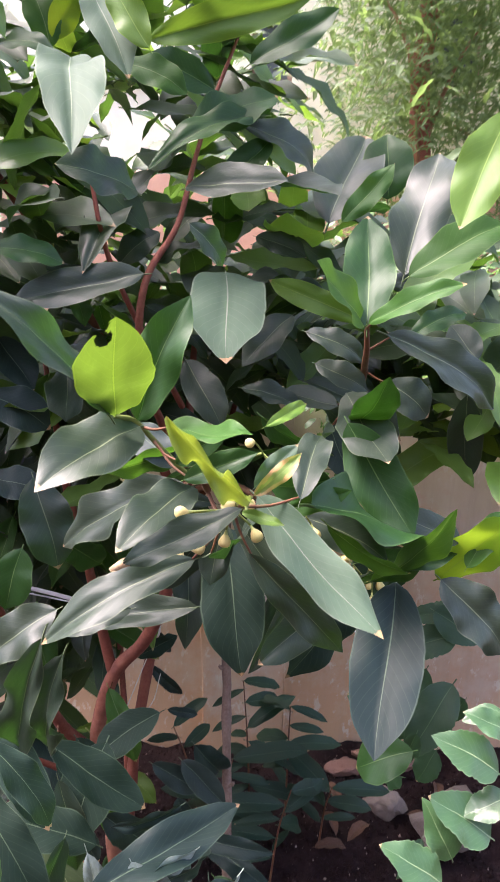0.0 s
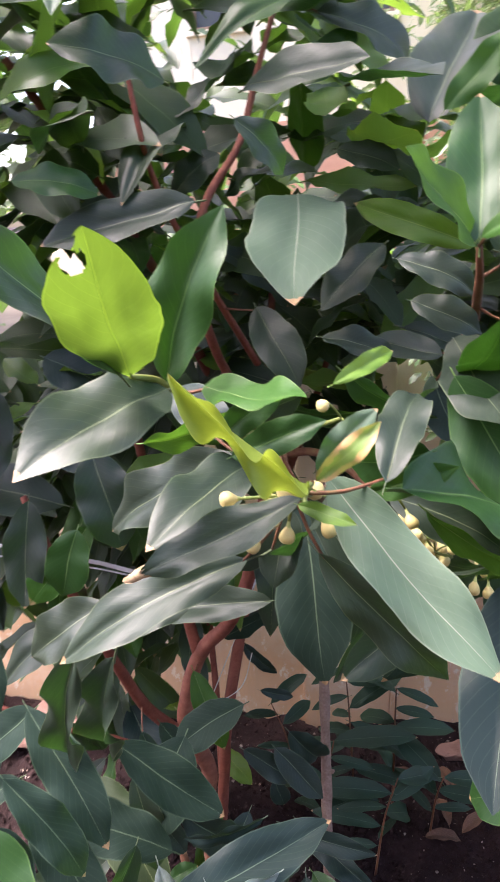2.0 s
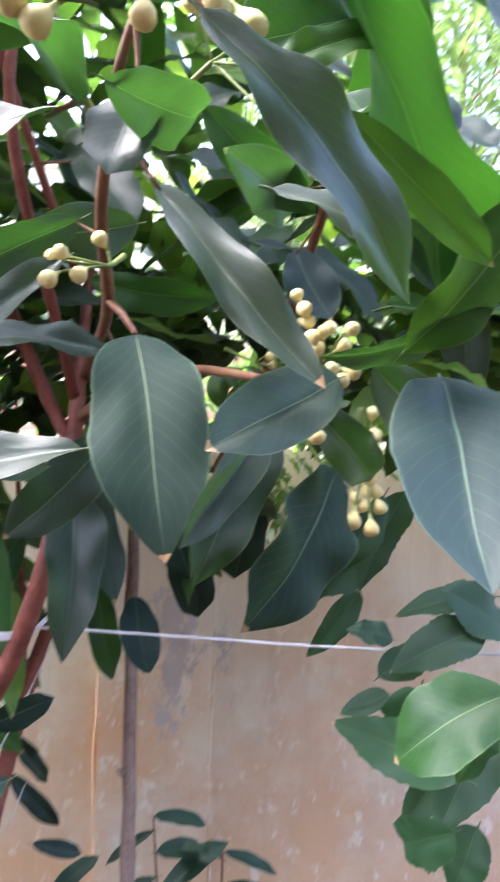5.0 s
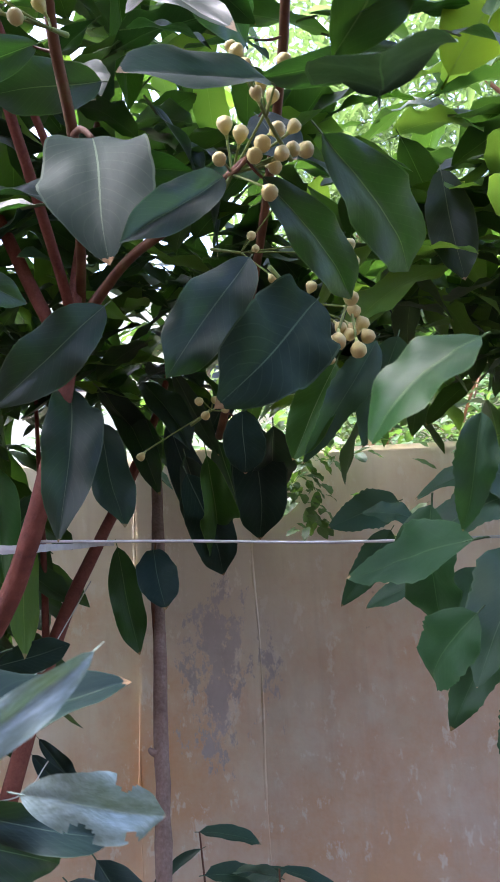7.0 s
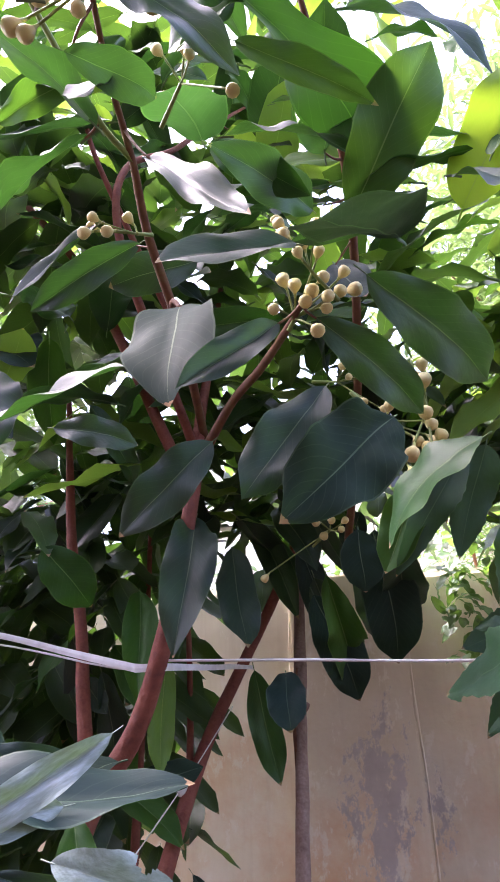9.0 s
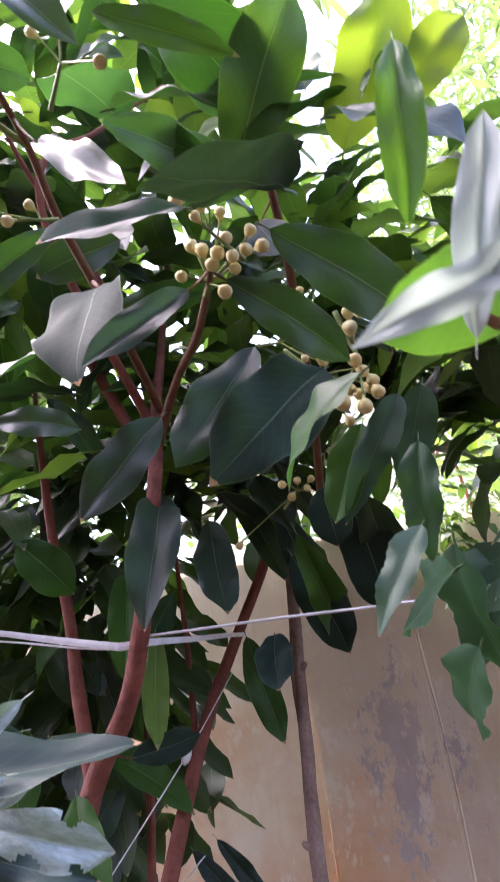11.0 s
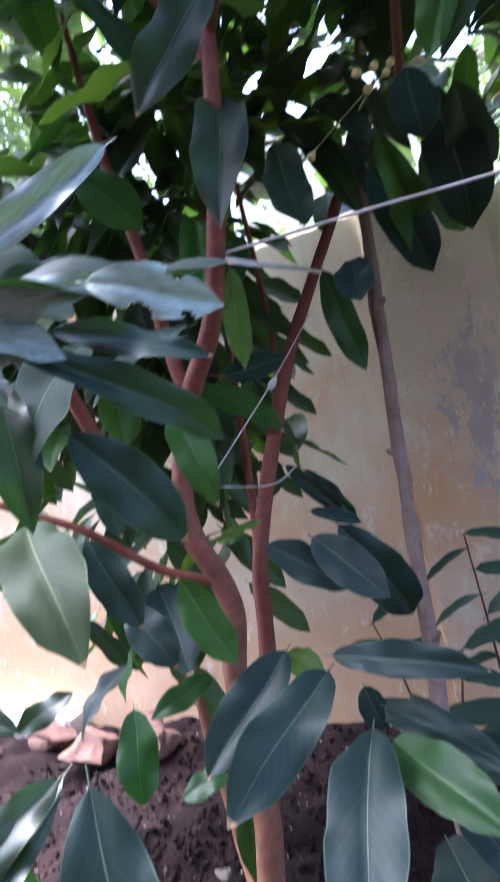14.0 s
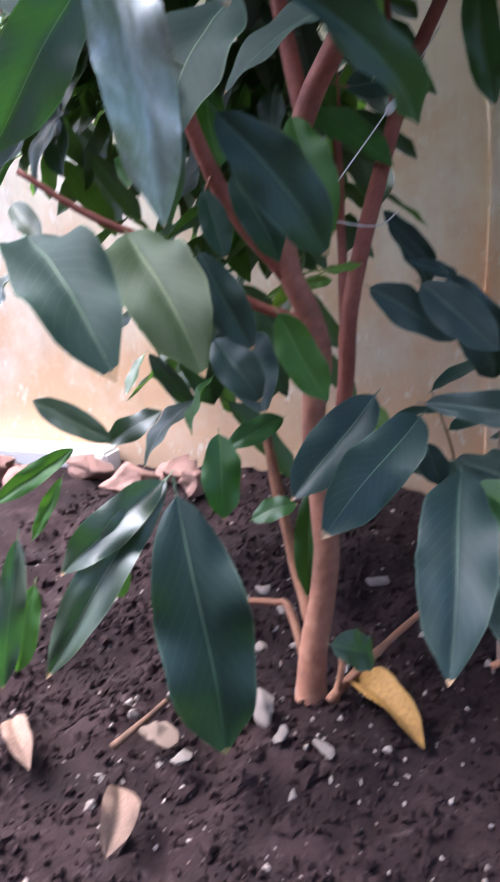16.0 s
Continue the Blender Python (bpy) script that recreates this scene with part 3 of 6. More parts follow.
stem("twig", [(-0.046, 0.655, 1.001, 0.0025), (-0.035, 0.63, 0.987, 0.0024), (-0.026, 0.621, 0.973, 0.0018)], TWIG, shrub, sides=6)
stem("limb", [(-0.086, 0.80, 1.06, 0.004), (-0.125, 0.72, 1.17, 0.0032), (-0.150, 0.68, 1.25, 0.0026), (-0.165, 0.68, 1.34, 0.0018)], BARK, shrub)
stem("limb", [(-0.087, 0.845, 0.950, 0.0055), (-0.100, 0.780, 1.020, 0.0050), (-0.116, 0.715, 1.100, 0.0046), (-0.120, 0.688, 1.165, 0.0042), (-0.111, 0.697, 1.224, 0.0038), (-0.083, 0.738, 1.277, 0.0034), (-0.068, 0.783, 1.346, 0.0030), (-0.050, 0.829, 1.416, 0.0026), (-0.024, 0.877, 1.493, 0.0020), (-0.006, 0.920, 1.555, 0.0014)], BARK, shrub)
stem("twig", [(-0.04, 0.552, 1.06, 0.0026), (-0.05, 0.517, 1.063, 0.0024), (-0.068, 0.47, 1.10, 0.0022), (-0.082, 0.430, 1.133, 0.002), (-0.091, 0.403, 1.144, 0.0015)], GREEN_TWIG, shrub, sides=6)
stem("twig", [(0.05, 1.02, 0.86, 0.005), (0.09, 0.86, 0.98, 0.0045), (0.112, 0.680, 1.105, 0.004), (0.10, 0.57, 1.16, 0.003), (0.093, 0.535, 1.190, 0.002)], TWIG, shrub, sides=6)

stem("limb", [(-0.20, 0.93, 0.25, 0.006), (-0.215, 1.0, 0.42, 0.0058), (-0.235, 1.07, 0.60, 0.0052), (-0.25, 1.12, 0.80, 0.0045), (-0.26, 1.15, 1.0, 0.003)], BARK, shrub, label="thin shaded stem")
stem("limb", [(-0.211, 0.880, 0.412, 0.0055), (-0.271, 0.860, 0.440, 0.0050), (-0.332, 0.830, 0.495, 0.0045), (-0.408, 0.800, 0.539, 0.0038), (-0.469, 0.780, 0.586, 0.0030)], BARK, shrub)
stem("limb", [(-0.16, 1.045, 0.60, 0.0045), (-0.175, 1.09, 0.72, 0.004), (-0.19, 1.12, 0.86, 0.0032), (-0.2, 1.13, 1.0, 0.002)], BARK, shrub, label="thin shaded stem")
stem("twig", [(0.95, 1.15, 0.55, 0.004), (0.78, 0.85, 0.66, 0.0035), (0.58, 0.60, 0.71, 0.003), (0.34, 0.40, 0.725, 0.0022), (0.195, 0.321, 0.703, 0.0012)], GREEN_TWIG, shrub, sides=6)
leaf(shrub, "y", (-0.091, 0.403, 1.144), (-0.072, 0.319, 1.215), 0.046, (0.137, -0.621, -0.772), 3, me=leaf_mesh("leaf", LEAF["y"], fold=0.10, arch=0.03, wave=0.02, style="ovate", rows=70, cols=36, seed=3, bites=((-0.13, 0.86, 0.10), (-0.20, 0.98, 0.13))), label="chewed lime-green young leaf")
leaf(shrub, "k", (-0.081, 0.428, 1.135), (-0.045, 0.412, 1.220), 0.042, (-0.250, -0.965, -0.075), 5)
leaf(shrub, "o", (-0.093, 0.396, 1.146), (-0.156, 0.341, 1.234), 0.029, (0.827, -0.476, 0.298), 1)
leaf(shrub, "g", (-0.079, 0.423, 1.132), (-0.123, 0.338, 1.121), 0.051, (0.392, -0.311, 0.866), 5)
leaf(shrub, "m", (-0.060, 0.428, 1.131), (-0.002, 0.355, 1.146), 0.030, (-0.437, -0.174, 0.882), 3)
leaf(shrub, "n", (-0.003, 0.375, 1.097), (-0.048, 0.321, 1.165), 0.013, (0.263, -0.837, -0.479), 5, me=leaf_mesh("leaf", LEAF["n"], fold=0.35, arch=0.07, wave=0.10, twist=0.2, style="strap", rows=36, cols=8, seed=2), label="twisted yellow-green young leaf")
leaf(shrub, "c", (-0.000, 0.375, 1.101), (0.028, 0.369, 1.131), 0.013, (-0.119, -0.988, -0.098), 6, label="yellowing leaf with scorched brown edges")
leaf(shrub, "p", (0.000, 0.381, 1.104), (0.027, 0.384, 1.132), 0.017, (-0.141, -0.955, 0.259), 8)
leaf(shrub, "y", (0.007, 0.409, 1.137), (0.038, 0.442, 1.147), 0.012, (0.452, -0.640, 0.622), 0)
leaf(shrub, "o", (0.033, 0.419, 1.082), (0.058, 0.516, 1.105), 0.032, (0.067, -0.239, 0.969), 1)
leaf(shrub, "p", (0.003, 0.426, 1.081), (0.082, 0.348, 1.017), 0.044, (-0.023, -0.652, 0.758), 3)
leaf(shrub, "o", (-0.008, 0.384, 1.088), (-0.082, 0.358, 1.060), 0.027, (-0.070, -0.634, 0.770), 3)
leaf(shrub, "o", (-0.050, 0.514, 1.056), (-0.095, 0.408, 1.047), 0.047, (0.311, -0.215, 0.926), 1)
leaf(shrub, "o", (-0.059, 0.520, 1.057), (-0.179, 0.553, 0.982), 0.049, (-0.530, -0.622, 0.576), 8)
leaf(shrub, "o", (-0.041, 0.415, 1.037), (-0.145, 0.378, 0.993), 0.037, (-0.069, -0.678, 0.732), 4)
leaf(shrub, "d", (-0.026, 0.621, 0.973), (-0.006, 0.540, 0.851), 0.064, (-0.046, -0.837, 0.545), 0, me=leaf_mesh("leaf", LEAF["d"], fold=0.16, arch=0.08, wave=0.05, style="drip", rows=26, cols=10, seed=4.2, bend=0.06))
leaf(shrub, "g", (-0.002, 0.419, 1.040), (0.072, 0.425, 0.954), 0.032, (0.189, -0.977, 0.101), 1)
leaf(shrub, "g", (-0.016, 0.524, 1.027), (0.059, 0.503, 0.928), 0.030, (0.120, -0.949, 0.291), 7)
leaf(shrub, "o", (0.078, 0.536, 0.941), (0.006, 0.490, 0.900), 0.043, (0.304, -0.854, 0.423), 2)
leaf(shrub, "o", (-0.052, 0.581, 0.903), (-0.176, 0.601, 0.871), 0.038, (-0.280, -0.710, 0.646), 7)
leaf(shrub, "o", (-0.108, 0.524, 0.933), (-0.168, 0.505, 0.918), 0.028, (0.035, -0.696, 0.718), 4)
leaf(shrub, "o", (-0.059, 0.541, 0.994), (-0.118, 0.545, 0.938), 0.027, (-0.315, -0.913, 0.261), 2)
leaf(shrub, "o", (-0.038, 0.696, 0.970), (-0.171, 0.701, 0.977), 0.032, (0.009, -0.799, 0.601), 4)
leaf(shrub, "o", (-0.022, 0.470, 1.042), (-0.032, 0.449, 0.998), 0.031, (-0.015, -0.895, 0.445), 3)
leaf(shrub, "b", (-0.032, 1.012, 0.731), (-0.013, 0.927, 0.660), 0.050, (0.030, -0.633, 0.773), 7)
leaf(shrub, "y", (0.203, 0.569, 1.361), (0.157, 0.524, 1.264), 0.049, (-0.140, -0.872, 0.470), 7)
leaf(shrub, "g", (0.133, 0.590, 1.232), (0.178, 0.673, 1.345), 0.062, (-0.178, -0.757, 0.629), 6)
leaf(shrub, "k", (0.092, 0.530, 1.191), (0.099, 0.598, 1.276), 0.051, (-0.138, -0.769, 0.624), 7)
leaf(shrub, "y", (0.122, 0.710, 1.179), (0.015, 0.750, 1.221), 0.033, (-0.299, -0.944, 0.142), 4)
leaf(shrub, "m", (0.092, 0.541, 1.191), (0.036, 0.470, 1.241), 0.043, (0.840, -0.457, 0.292), 7)
leaf(shrub, "m", (0.089, 0.509, 1.196), (0.152, 0.477, 1.231), 0.025, (-0.599, -0.635, 0.488), 0)
leaf(shrub, "m", (0.134, 0.575, 1.231), (0.220, 0.587, 1.280), 0.049, (-0.229, -0.768, 0.598), 0)
leaf(shrub, "g", (0.116, 0.562, 1.182), (0.234, 0.585, 1.114), 0.046, (0.423, -0.776, 0.468), 4)
leaf(shrub, "o", (0.096, 0.636, 1.113), (0.113, 0.506, 1.082), 0.058, (-0.424, -0.261, 0.867), 3)
leaf(shrub, "o", (0.280, 0.817, 1.077), (0.292, 0.826, 0.959), 0.053, (-0.247, -0.964, -0.101), 7)
leaf(shrub, "b", (0.141, 0.556, 0.946), (0.103, 0.431, 0.848), 0.075, (-0.152, -0.583, 0.798), 2)
leaf(shrub, "k", (0.043, 0.428, 1.075), (0.143, 0.559, 0.985), 0.074, (0.687, -0.019, 0.727), 6)
leaf(shrub, "k", (0.101, 0.534, 0.978), (0.190, 0.536, 0.987), 0.034, (-0.070, -0.591, 0.804), 3)
leaf(shrub, "o", (0.192, 0.539, 0.999), (0.131, 0.545, 1.018), 0.040, (0.154, -0.680, 0.717), 2)
leaf(shrub, "g", (0.175, 0.530, 0.964), (0.238, 0.511, 0.899), 0.058, (0.249, -0.840, 0.483), 8)
leaf(shrub, "m", (0.198, 0.532, 0.975), (0.236, 0.547, 1.027), 0.031, (-0.467, -0.708, 0.530), 5)
leaf(shrub, "p", (-0.029, 0.693, 1.228), (-0.024, 0.568, 1.159), 0.076, (0.009, -0.484, 0.875), 8, me=leaf_mesh("leaf", LEAF["p"], fold=0.16, arch=0.08, wave=0.05, style="drip", rows=26, cols=10, seed=4.2, bend=0.06))
leaf(shrub, "o", (-0.052, 0.523, 1.269), (-0.024, 0.542, 1.238), 0.027, (0.662, -0.733, 0.157), 5)
leaf(shrub, "o", (-0.090, 0.513, 1.290), (-0.137, 0.467, 1.305), 0.042, (0.676, -0.539, 0.503), 8)
leaf(shrub, "o", (-0.107, 0.644, 1.227), (-0.228, 0.620, 1.195), 0.050, (0.008, -0.807, 0.590), 2)
leaf(shrub, "p", (-0.155, 0.596, 1.400), (-0.114, 0.418, 1.314), 0.056, (0.141, -0.404, 0.904), 0)
leaf(shrub, "o", (-0.068, 0.677, 1.309), (0.031, 0.608, 1.305), 0.047, (-0.422, -0.643, 0.639), 2)
leaf(shrub, "k", (-0.064, 0.708, 1.366), (0.023, 0.747, 1.407), 0.059, (0.119, -0.827, 0.550), 6)
leaf(shrub, "g", (-0.017, 0.844, 1.397), (0.090, 0.933, 1.357), 0.061, (0.662, -0.592, 0.460), 4)
leaf(shrub, "g", (0.081, 0.740, 1.281), (0.139, 0.879, 1.382), 0.091, (-0.002, -0.590, 0.808), 2)
leaf(shrub, "y", (-0.092, 0.608, 1.418), (0.044, 0.618, 1.455), 0.036, (0.114, -0.978, -0.173), 2)
leaf(shrub, "y", (-0.092, 0.607, 1.412), (-0.126, 0.622, 1.463), 0.035, (-0.105, -0.972, 0.212), 6)
leaf(shrub, "k", (-0.007, 0.771, 1.443), (0.088, 0.784, 1.495), 0.044, (-0.099, -0.902, 0.421), 7)
leaf(shrub, "m", (-0.132, 0.716, 1.428), (-0.068, 0.707, 1.400), 0.044, (0.095, -0.871, 0.482), 1)
leaf(shrub, "g", (-0.178, 0.615, 1.293), (-0.258, 0.705, 1.276), 0.062, (-0.516, -0.308, 0.799), 6)
leaf(shrub, "g", (-0.151, 0.806, 1.295), (-0.159, 0.624, 1.241), 0.047, (0.229, -0.287, 0.930), 4)
leaf(shrub, "o", (-0.164, 0.443, 0.953), (-0.215, 0.506, 0.783), 0.041, (-0.387, -0.896, -0.217), 1)
leaf(shrub, "o", (-0.168, 0.507, 0.895), (-0.212, 0.577, 0.727), 0.050, (-0.541, -0.817, -0.197), 8)
leaf(shrub, "b", (-0.153, 0.483, 0.643), (-0.009, 0.597, 0.633), 0.056, (0.268, -0.259, 0.928), 7)
leaf(shrub, "d", (-0.177, 0.361, 0.925), (-0.138, 0.362, 0.853), 0.029, (0.767, -0.489, 0.415), 1)
leaf(shrub, "d", (-0.212, 0.582, 0.734), (-0.119, 0.596, 0.635), 0.056, (0.672, -0.481, 0.563), 7)
leaf(shrub, "y", (-0.222, 1.040, 0.279), (-0.162, 0.988, 0.257), 0.044, (-0.108, -0.491, 0.865), 4)
leaf(shrub, "o", (-0.247, 0.699, 0.997), (-0.216, 0.670, 0.897), 0.067, (0.387, -0.849, 0.361), 8)
leaf(shrub, "m", (-0.330, 0.842, 0.835), (-0.329, 0.671, 0.828), 0.061, (0.299, -0.034, 0.954), 3)
leaf(shrub, "o", (-0.352, 0.746, 0.917), (-0.354, 0.703, 0.803), 0.056, (0.351, -0.878, 0.326), 7)
leaf(shrub, "o", (-0.387, 0.783, 1.037), (-0.386, 0.748, 0.941), 0.045, (0.395, -0.859, 0.324), 7)
leaf(shrub, "b", (-0.228, 0.411, 0.825), (-0.212, 0.385, 0.746), 0.052, (0.529, -0.767, 0.363), 3)
leaf(shrub, "o", (-0.256, 0.676, 0.824), (-0.360, 0.629, 0.755), 0.050, (-0.128, -0.715, 0.688), 4)
leaf(shrub, "o", (0.055, 0.594, 0.925), (-0.003, 0.545, 0.854), 0.030, (0.541, -0.831, 0.128), 2)
leaf(shrub, "o", (0.074, 0.686, 0.920), (0.014, 0.638, 0.817), 0.053, (0.330, -0.913, 0.238), 3)
leaf(shrub, "d", (0.124, 0.700, 0.892), (0.046, 0.617, 0.793), 0.076, (0.548, -0.802, 0.238), 8)
leaf(shrub, "m", (0.141, 0.736, 0.854), (0.103, 0.750, 0.780), 0.041, (-0.128, -0.985, -0.112), 7)
leaf(shrub, "o", (0.080, 0.608, 0.934), (0.148, 0.683, 0.883), 0.041, (0.405, -0.740, -0.537), 1)
leaf(shrub, "o", (0.118, 0.601, 0.958), (0.204, 0.715, 0.918), 0.058, (0.489, -0.591, -0.642), 1)
leaf(shrub, "o", (-0.090, 0.857, 0.879), (-0.078, 0.758, 0.737), 0.059, (0.309, -0.769, 0.560), 5)
leaf(shrub, "o", (-0.043, 0.761, 0.920), (-0.126, 0.744, 0.832), 0.056, (0.274, -0.958, -0.078), 1)
leaf(shrub, "o", (-0.085, 0.981, 0.874), (-0.048, 0.897, 0.748), 0.057, (0.202, -0.785, 0.585), 3)
leaf(shrub, "o", (-0.100, 1.169, 0.969), (-0.030, 1.113, 0.808), 0.049, (0.103, -0.925, 0.367), 1)
leaf(shrub, "m", (0.035, 0.917, 0.819), (0.039, 1.097, 0.716), 0.050, (0.384, -0.463, -0.799), 8)
leaf(shrub, "o", (0.009, 1.015, 0.838), (0.025, 1.105, 0.743), 0.057, (0.352, -0.708, -0.612), 5)
leaf(shrub, "o", (0.051, 1.210, 0.895), (0.078, 1.319, 0.794), 0.073, (0.332, -0.683, -0.651), 8)
leaf(shrub, "o", (0.111, 0.967, 0.859), (0.115, 1.116, 0.803), 0.066, (0.217, -0.345, -0.913), 0)
leaf(shrub, "g", (-0.005, 1.038, 0.955), (0.047, 1.082, 0.850), 0.030, (0.266, -0.928, -0.260), 7)
leaf(shrub, "b", (0.067, 1.114, 0.946), (0.039, 1.123, 0.887), 0.041, (0.068, -0.980, -0.186), 6)
leaf(hibiscus, "h", (0.178, 0.564, 0.768), (0.169, 0.586, 0.709), 0.029, (-0.287, -0.911, -0.298), 8)
leaf(hibiscus, "h", (0.170, 0.490, 0.709), (0.146, 0.479, 0.671), 0.020, (-0.146, -0.920, 0.364), 1)
leaf(hibiscus, "h", (0.182, 0.614, 0.666), (0.171, 0.690, 0.618), 0.049, (-0.890, -0.331, -0.314), 4)
leaf(hibiscus, "h", (0.258, 0.768, 0.643), (0.217, 0.791, 0.565), 0.048, (-0.515, -0.857, 0.028), 3)
leaf(hibiscus, "h", (0.179, 0.601, 0.706), (0.145, 0.739, 0.685), 0.051, (-0.931, -0.183, 0.317), 7)
leaf(hibiscus, "h", (0.185, 0.679, 0.733), (0.203, 0.739, 0.641), 0.062, (-0.760, -0.463, -0.456), 8)
leaf(shrub, "t", (0.179, 0.550, 0.954), (0.228, 0.511, 1.033), 0.056, (-0.189, -0.924, -0.333), 3)
leaf(shrub, "t", (0.213, 0.553, 0.970), (0.269, 0.544, 1.023), 0.039, (0.079, -0.966, -0.246), 4)
leaf(shrub, "m", (0.113, 0.538, 0.956), (0.174, 0.500, 1.042), 0.054, (0.228, -0.821, -0.524), 1)
leaf(shrub, "o", (0.157, 0.556, 0.978), (0.073, 0.546, 0.950), 0.022, (0.312, -0.649, -0.694), 0)
leaf(shrub, "m", (0.060, 0.470, 1.041), (0.136, 0.488, 0.986), 0.023, (-0.136, -0.874, -0.466), 0)
leaf(shrub, "o", (0.080, 0.658, 1.077), (0.021, 0.551, 1.058), 0.046, (0.764, -0.317, -0.562), 1)
leaf(shrub, "g", (-0.028, 0.672, 1.059), (-0.108, 0.660, 1.038), 0.045, (0.246, -0.868, -0.430), 6)
leaf(shrub, "o", (-0.033, 0.441, 1.027), (0.005, 0.495, 1.042), 0.032, (0.732, -0.361, -0.578), 4)
leaf(shrub, "o", (-0.060, 0.616, 1.040), (-0.154, 0.613, 0.990), 0.036, (0.293, -0.813, -0.503), 0)
leaf(shrub, "s", (-0.030, 0.490, 0.626), (0.016, 0.518, 0.607), 0.026, (0.538, -0.842, 0.036), 7, me=leaf_mesh("leaf", LEAF["s"], fold=0.15, arch=0.1, wave=0.04, rows=40, cols=20, seed=5, bites=((0.40, 0.40, 0.16), (-0.42, 0.62, 0.14), (0.3, 0.75, 0.08))), label="insect-chewed dusty leaf")
leaf(shrub, "s", (-0.115, 0.514, 0.650), (-0.096, 0.508, 0.594), 0.034, (0.466, -0.845, 0.264), 3, me=leaf_mesh("leaf", LEAF["s"], fold=0.15, arch=0.1, wave=0.04, rows=40, cols=20, seed=7, bites=((0.32, 0.62, 0.20), (-0.1, 0.85, 0.13), (-0.5, 0.5, 0.15), (0.1, 0.5, 0.05))), label="insect-chewed dusty leaf")
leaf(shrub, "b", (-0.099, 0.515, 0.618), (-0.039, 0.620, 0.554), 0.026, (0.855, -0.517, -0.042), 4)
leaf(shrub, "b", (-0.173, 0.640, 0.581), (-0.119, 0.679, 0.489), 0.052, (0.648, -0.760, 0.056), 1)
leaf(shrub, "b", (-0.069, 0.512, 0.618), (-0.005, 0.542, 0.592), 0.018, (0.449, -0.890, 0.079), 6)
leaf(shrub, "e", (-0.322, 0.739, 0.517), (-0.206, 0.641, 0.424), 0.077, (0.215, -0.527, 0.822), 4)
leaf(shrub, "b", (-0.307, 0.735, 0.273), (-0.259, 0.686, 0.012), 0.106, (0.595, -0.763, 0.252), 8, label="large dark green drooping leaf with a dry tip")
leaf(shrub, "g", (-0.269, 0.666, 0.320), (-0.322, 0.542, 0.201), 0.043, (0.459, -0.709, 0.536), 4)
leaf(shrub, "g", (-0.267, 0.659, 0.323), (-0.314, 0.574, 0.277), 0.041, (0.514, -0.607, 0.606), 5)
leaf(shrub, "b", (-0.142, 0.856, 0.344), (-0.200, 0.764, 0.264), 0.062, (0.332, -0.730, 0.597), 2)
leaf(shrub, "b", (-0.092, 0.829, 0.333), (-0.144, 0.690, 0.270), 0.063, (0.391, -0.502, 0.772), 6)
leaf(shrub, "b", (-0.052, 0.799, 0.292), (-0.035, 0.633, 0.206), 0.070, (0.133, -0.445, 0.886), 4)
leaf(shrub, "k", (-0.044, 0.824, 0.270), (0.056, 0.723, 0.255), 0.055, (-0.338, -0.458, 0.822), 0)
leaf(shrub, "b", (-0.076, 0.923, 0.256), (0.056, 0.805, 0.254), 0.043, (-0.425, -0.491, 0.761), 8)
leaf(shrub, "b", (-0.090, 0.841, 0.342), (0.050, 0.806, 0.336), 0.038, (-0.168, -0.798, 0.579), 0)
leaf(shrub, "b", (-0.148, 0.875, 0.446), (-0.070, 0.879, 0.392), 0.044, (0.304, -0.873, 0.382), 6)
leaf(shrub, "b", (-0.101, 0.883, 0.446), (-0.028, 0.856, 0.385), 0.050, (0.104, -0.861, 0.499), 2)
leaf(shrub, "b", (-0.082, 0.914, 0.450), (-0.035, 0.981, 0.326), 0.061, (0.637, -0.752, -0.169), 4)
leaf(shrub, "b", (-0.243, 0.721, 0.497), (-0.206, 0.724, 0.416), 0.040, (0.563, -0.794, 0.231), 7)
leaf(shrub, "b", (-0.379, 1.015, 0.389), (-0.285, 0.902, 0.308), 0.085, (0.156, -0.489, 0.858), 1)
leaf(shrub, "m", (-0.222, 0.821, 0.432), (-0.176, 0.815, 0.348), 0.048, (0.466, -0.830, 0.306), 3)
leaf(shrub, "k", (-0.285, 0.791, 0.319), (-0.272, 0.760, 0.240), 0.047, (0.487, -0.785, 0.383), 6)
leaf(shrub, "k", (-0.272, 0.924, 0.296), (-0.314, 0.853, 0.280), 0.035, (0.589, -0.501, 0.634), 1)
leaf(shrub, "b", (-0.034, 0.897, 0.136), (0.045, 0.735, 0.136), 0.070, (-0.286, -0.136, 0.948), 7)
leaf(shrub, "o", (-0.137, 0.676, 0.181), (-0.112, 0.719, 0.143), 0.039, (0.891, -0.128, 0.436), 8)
leaf(shrub, "m", (-0.209, 0.856, 0.602), (-0.161, 0.813, 0.502), 0.045, (0.278, -0.826, 0.490), 4)
leaf(shrub, "y", (-0.161, 0.962, 0.750), (-0.148, 0.914, 0.629), 0.036, (0.388, -0.841, 0.377), 3)
leaf(shrub, "m", (-0.210, 0.996, 0.835), (-0.155, 0.869, 0.688), 0.048, (0.331, -0.650, 0.684), 2)
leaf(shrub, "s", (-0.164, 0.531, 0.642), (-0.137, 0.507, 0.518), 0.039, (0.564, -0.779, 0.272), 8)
leaf(shrub, "o", (-0.224, 0.638, 0.634), (-0.201, 0.615, 0.519), 0.042, (0.544, -0.795, 0.268), 1)
leaf(shrub, "d", (-0.288, 0.582, 0.521), (-0.180, 0.508, 0.455), 0.064, (0.215, -0.457, 0.863), 5)
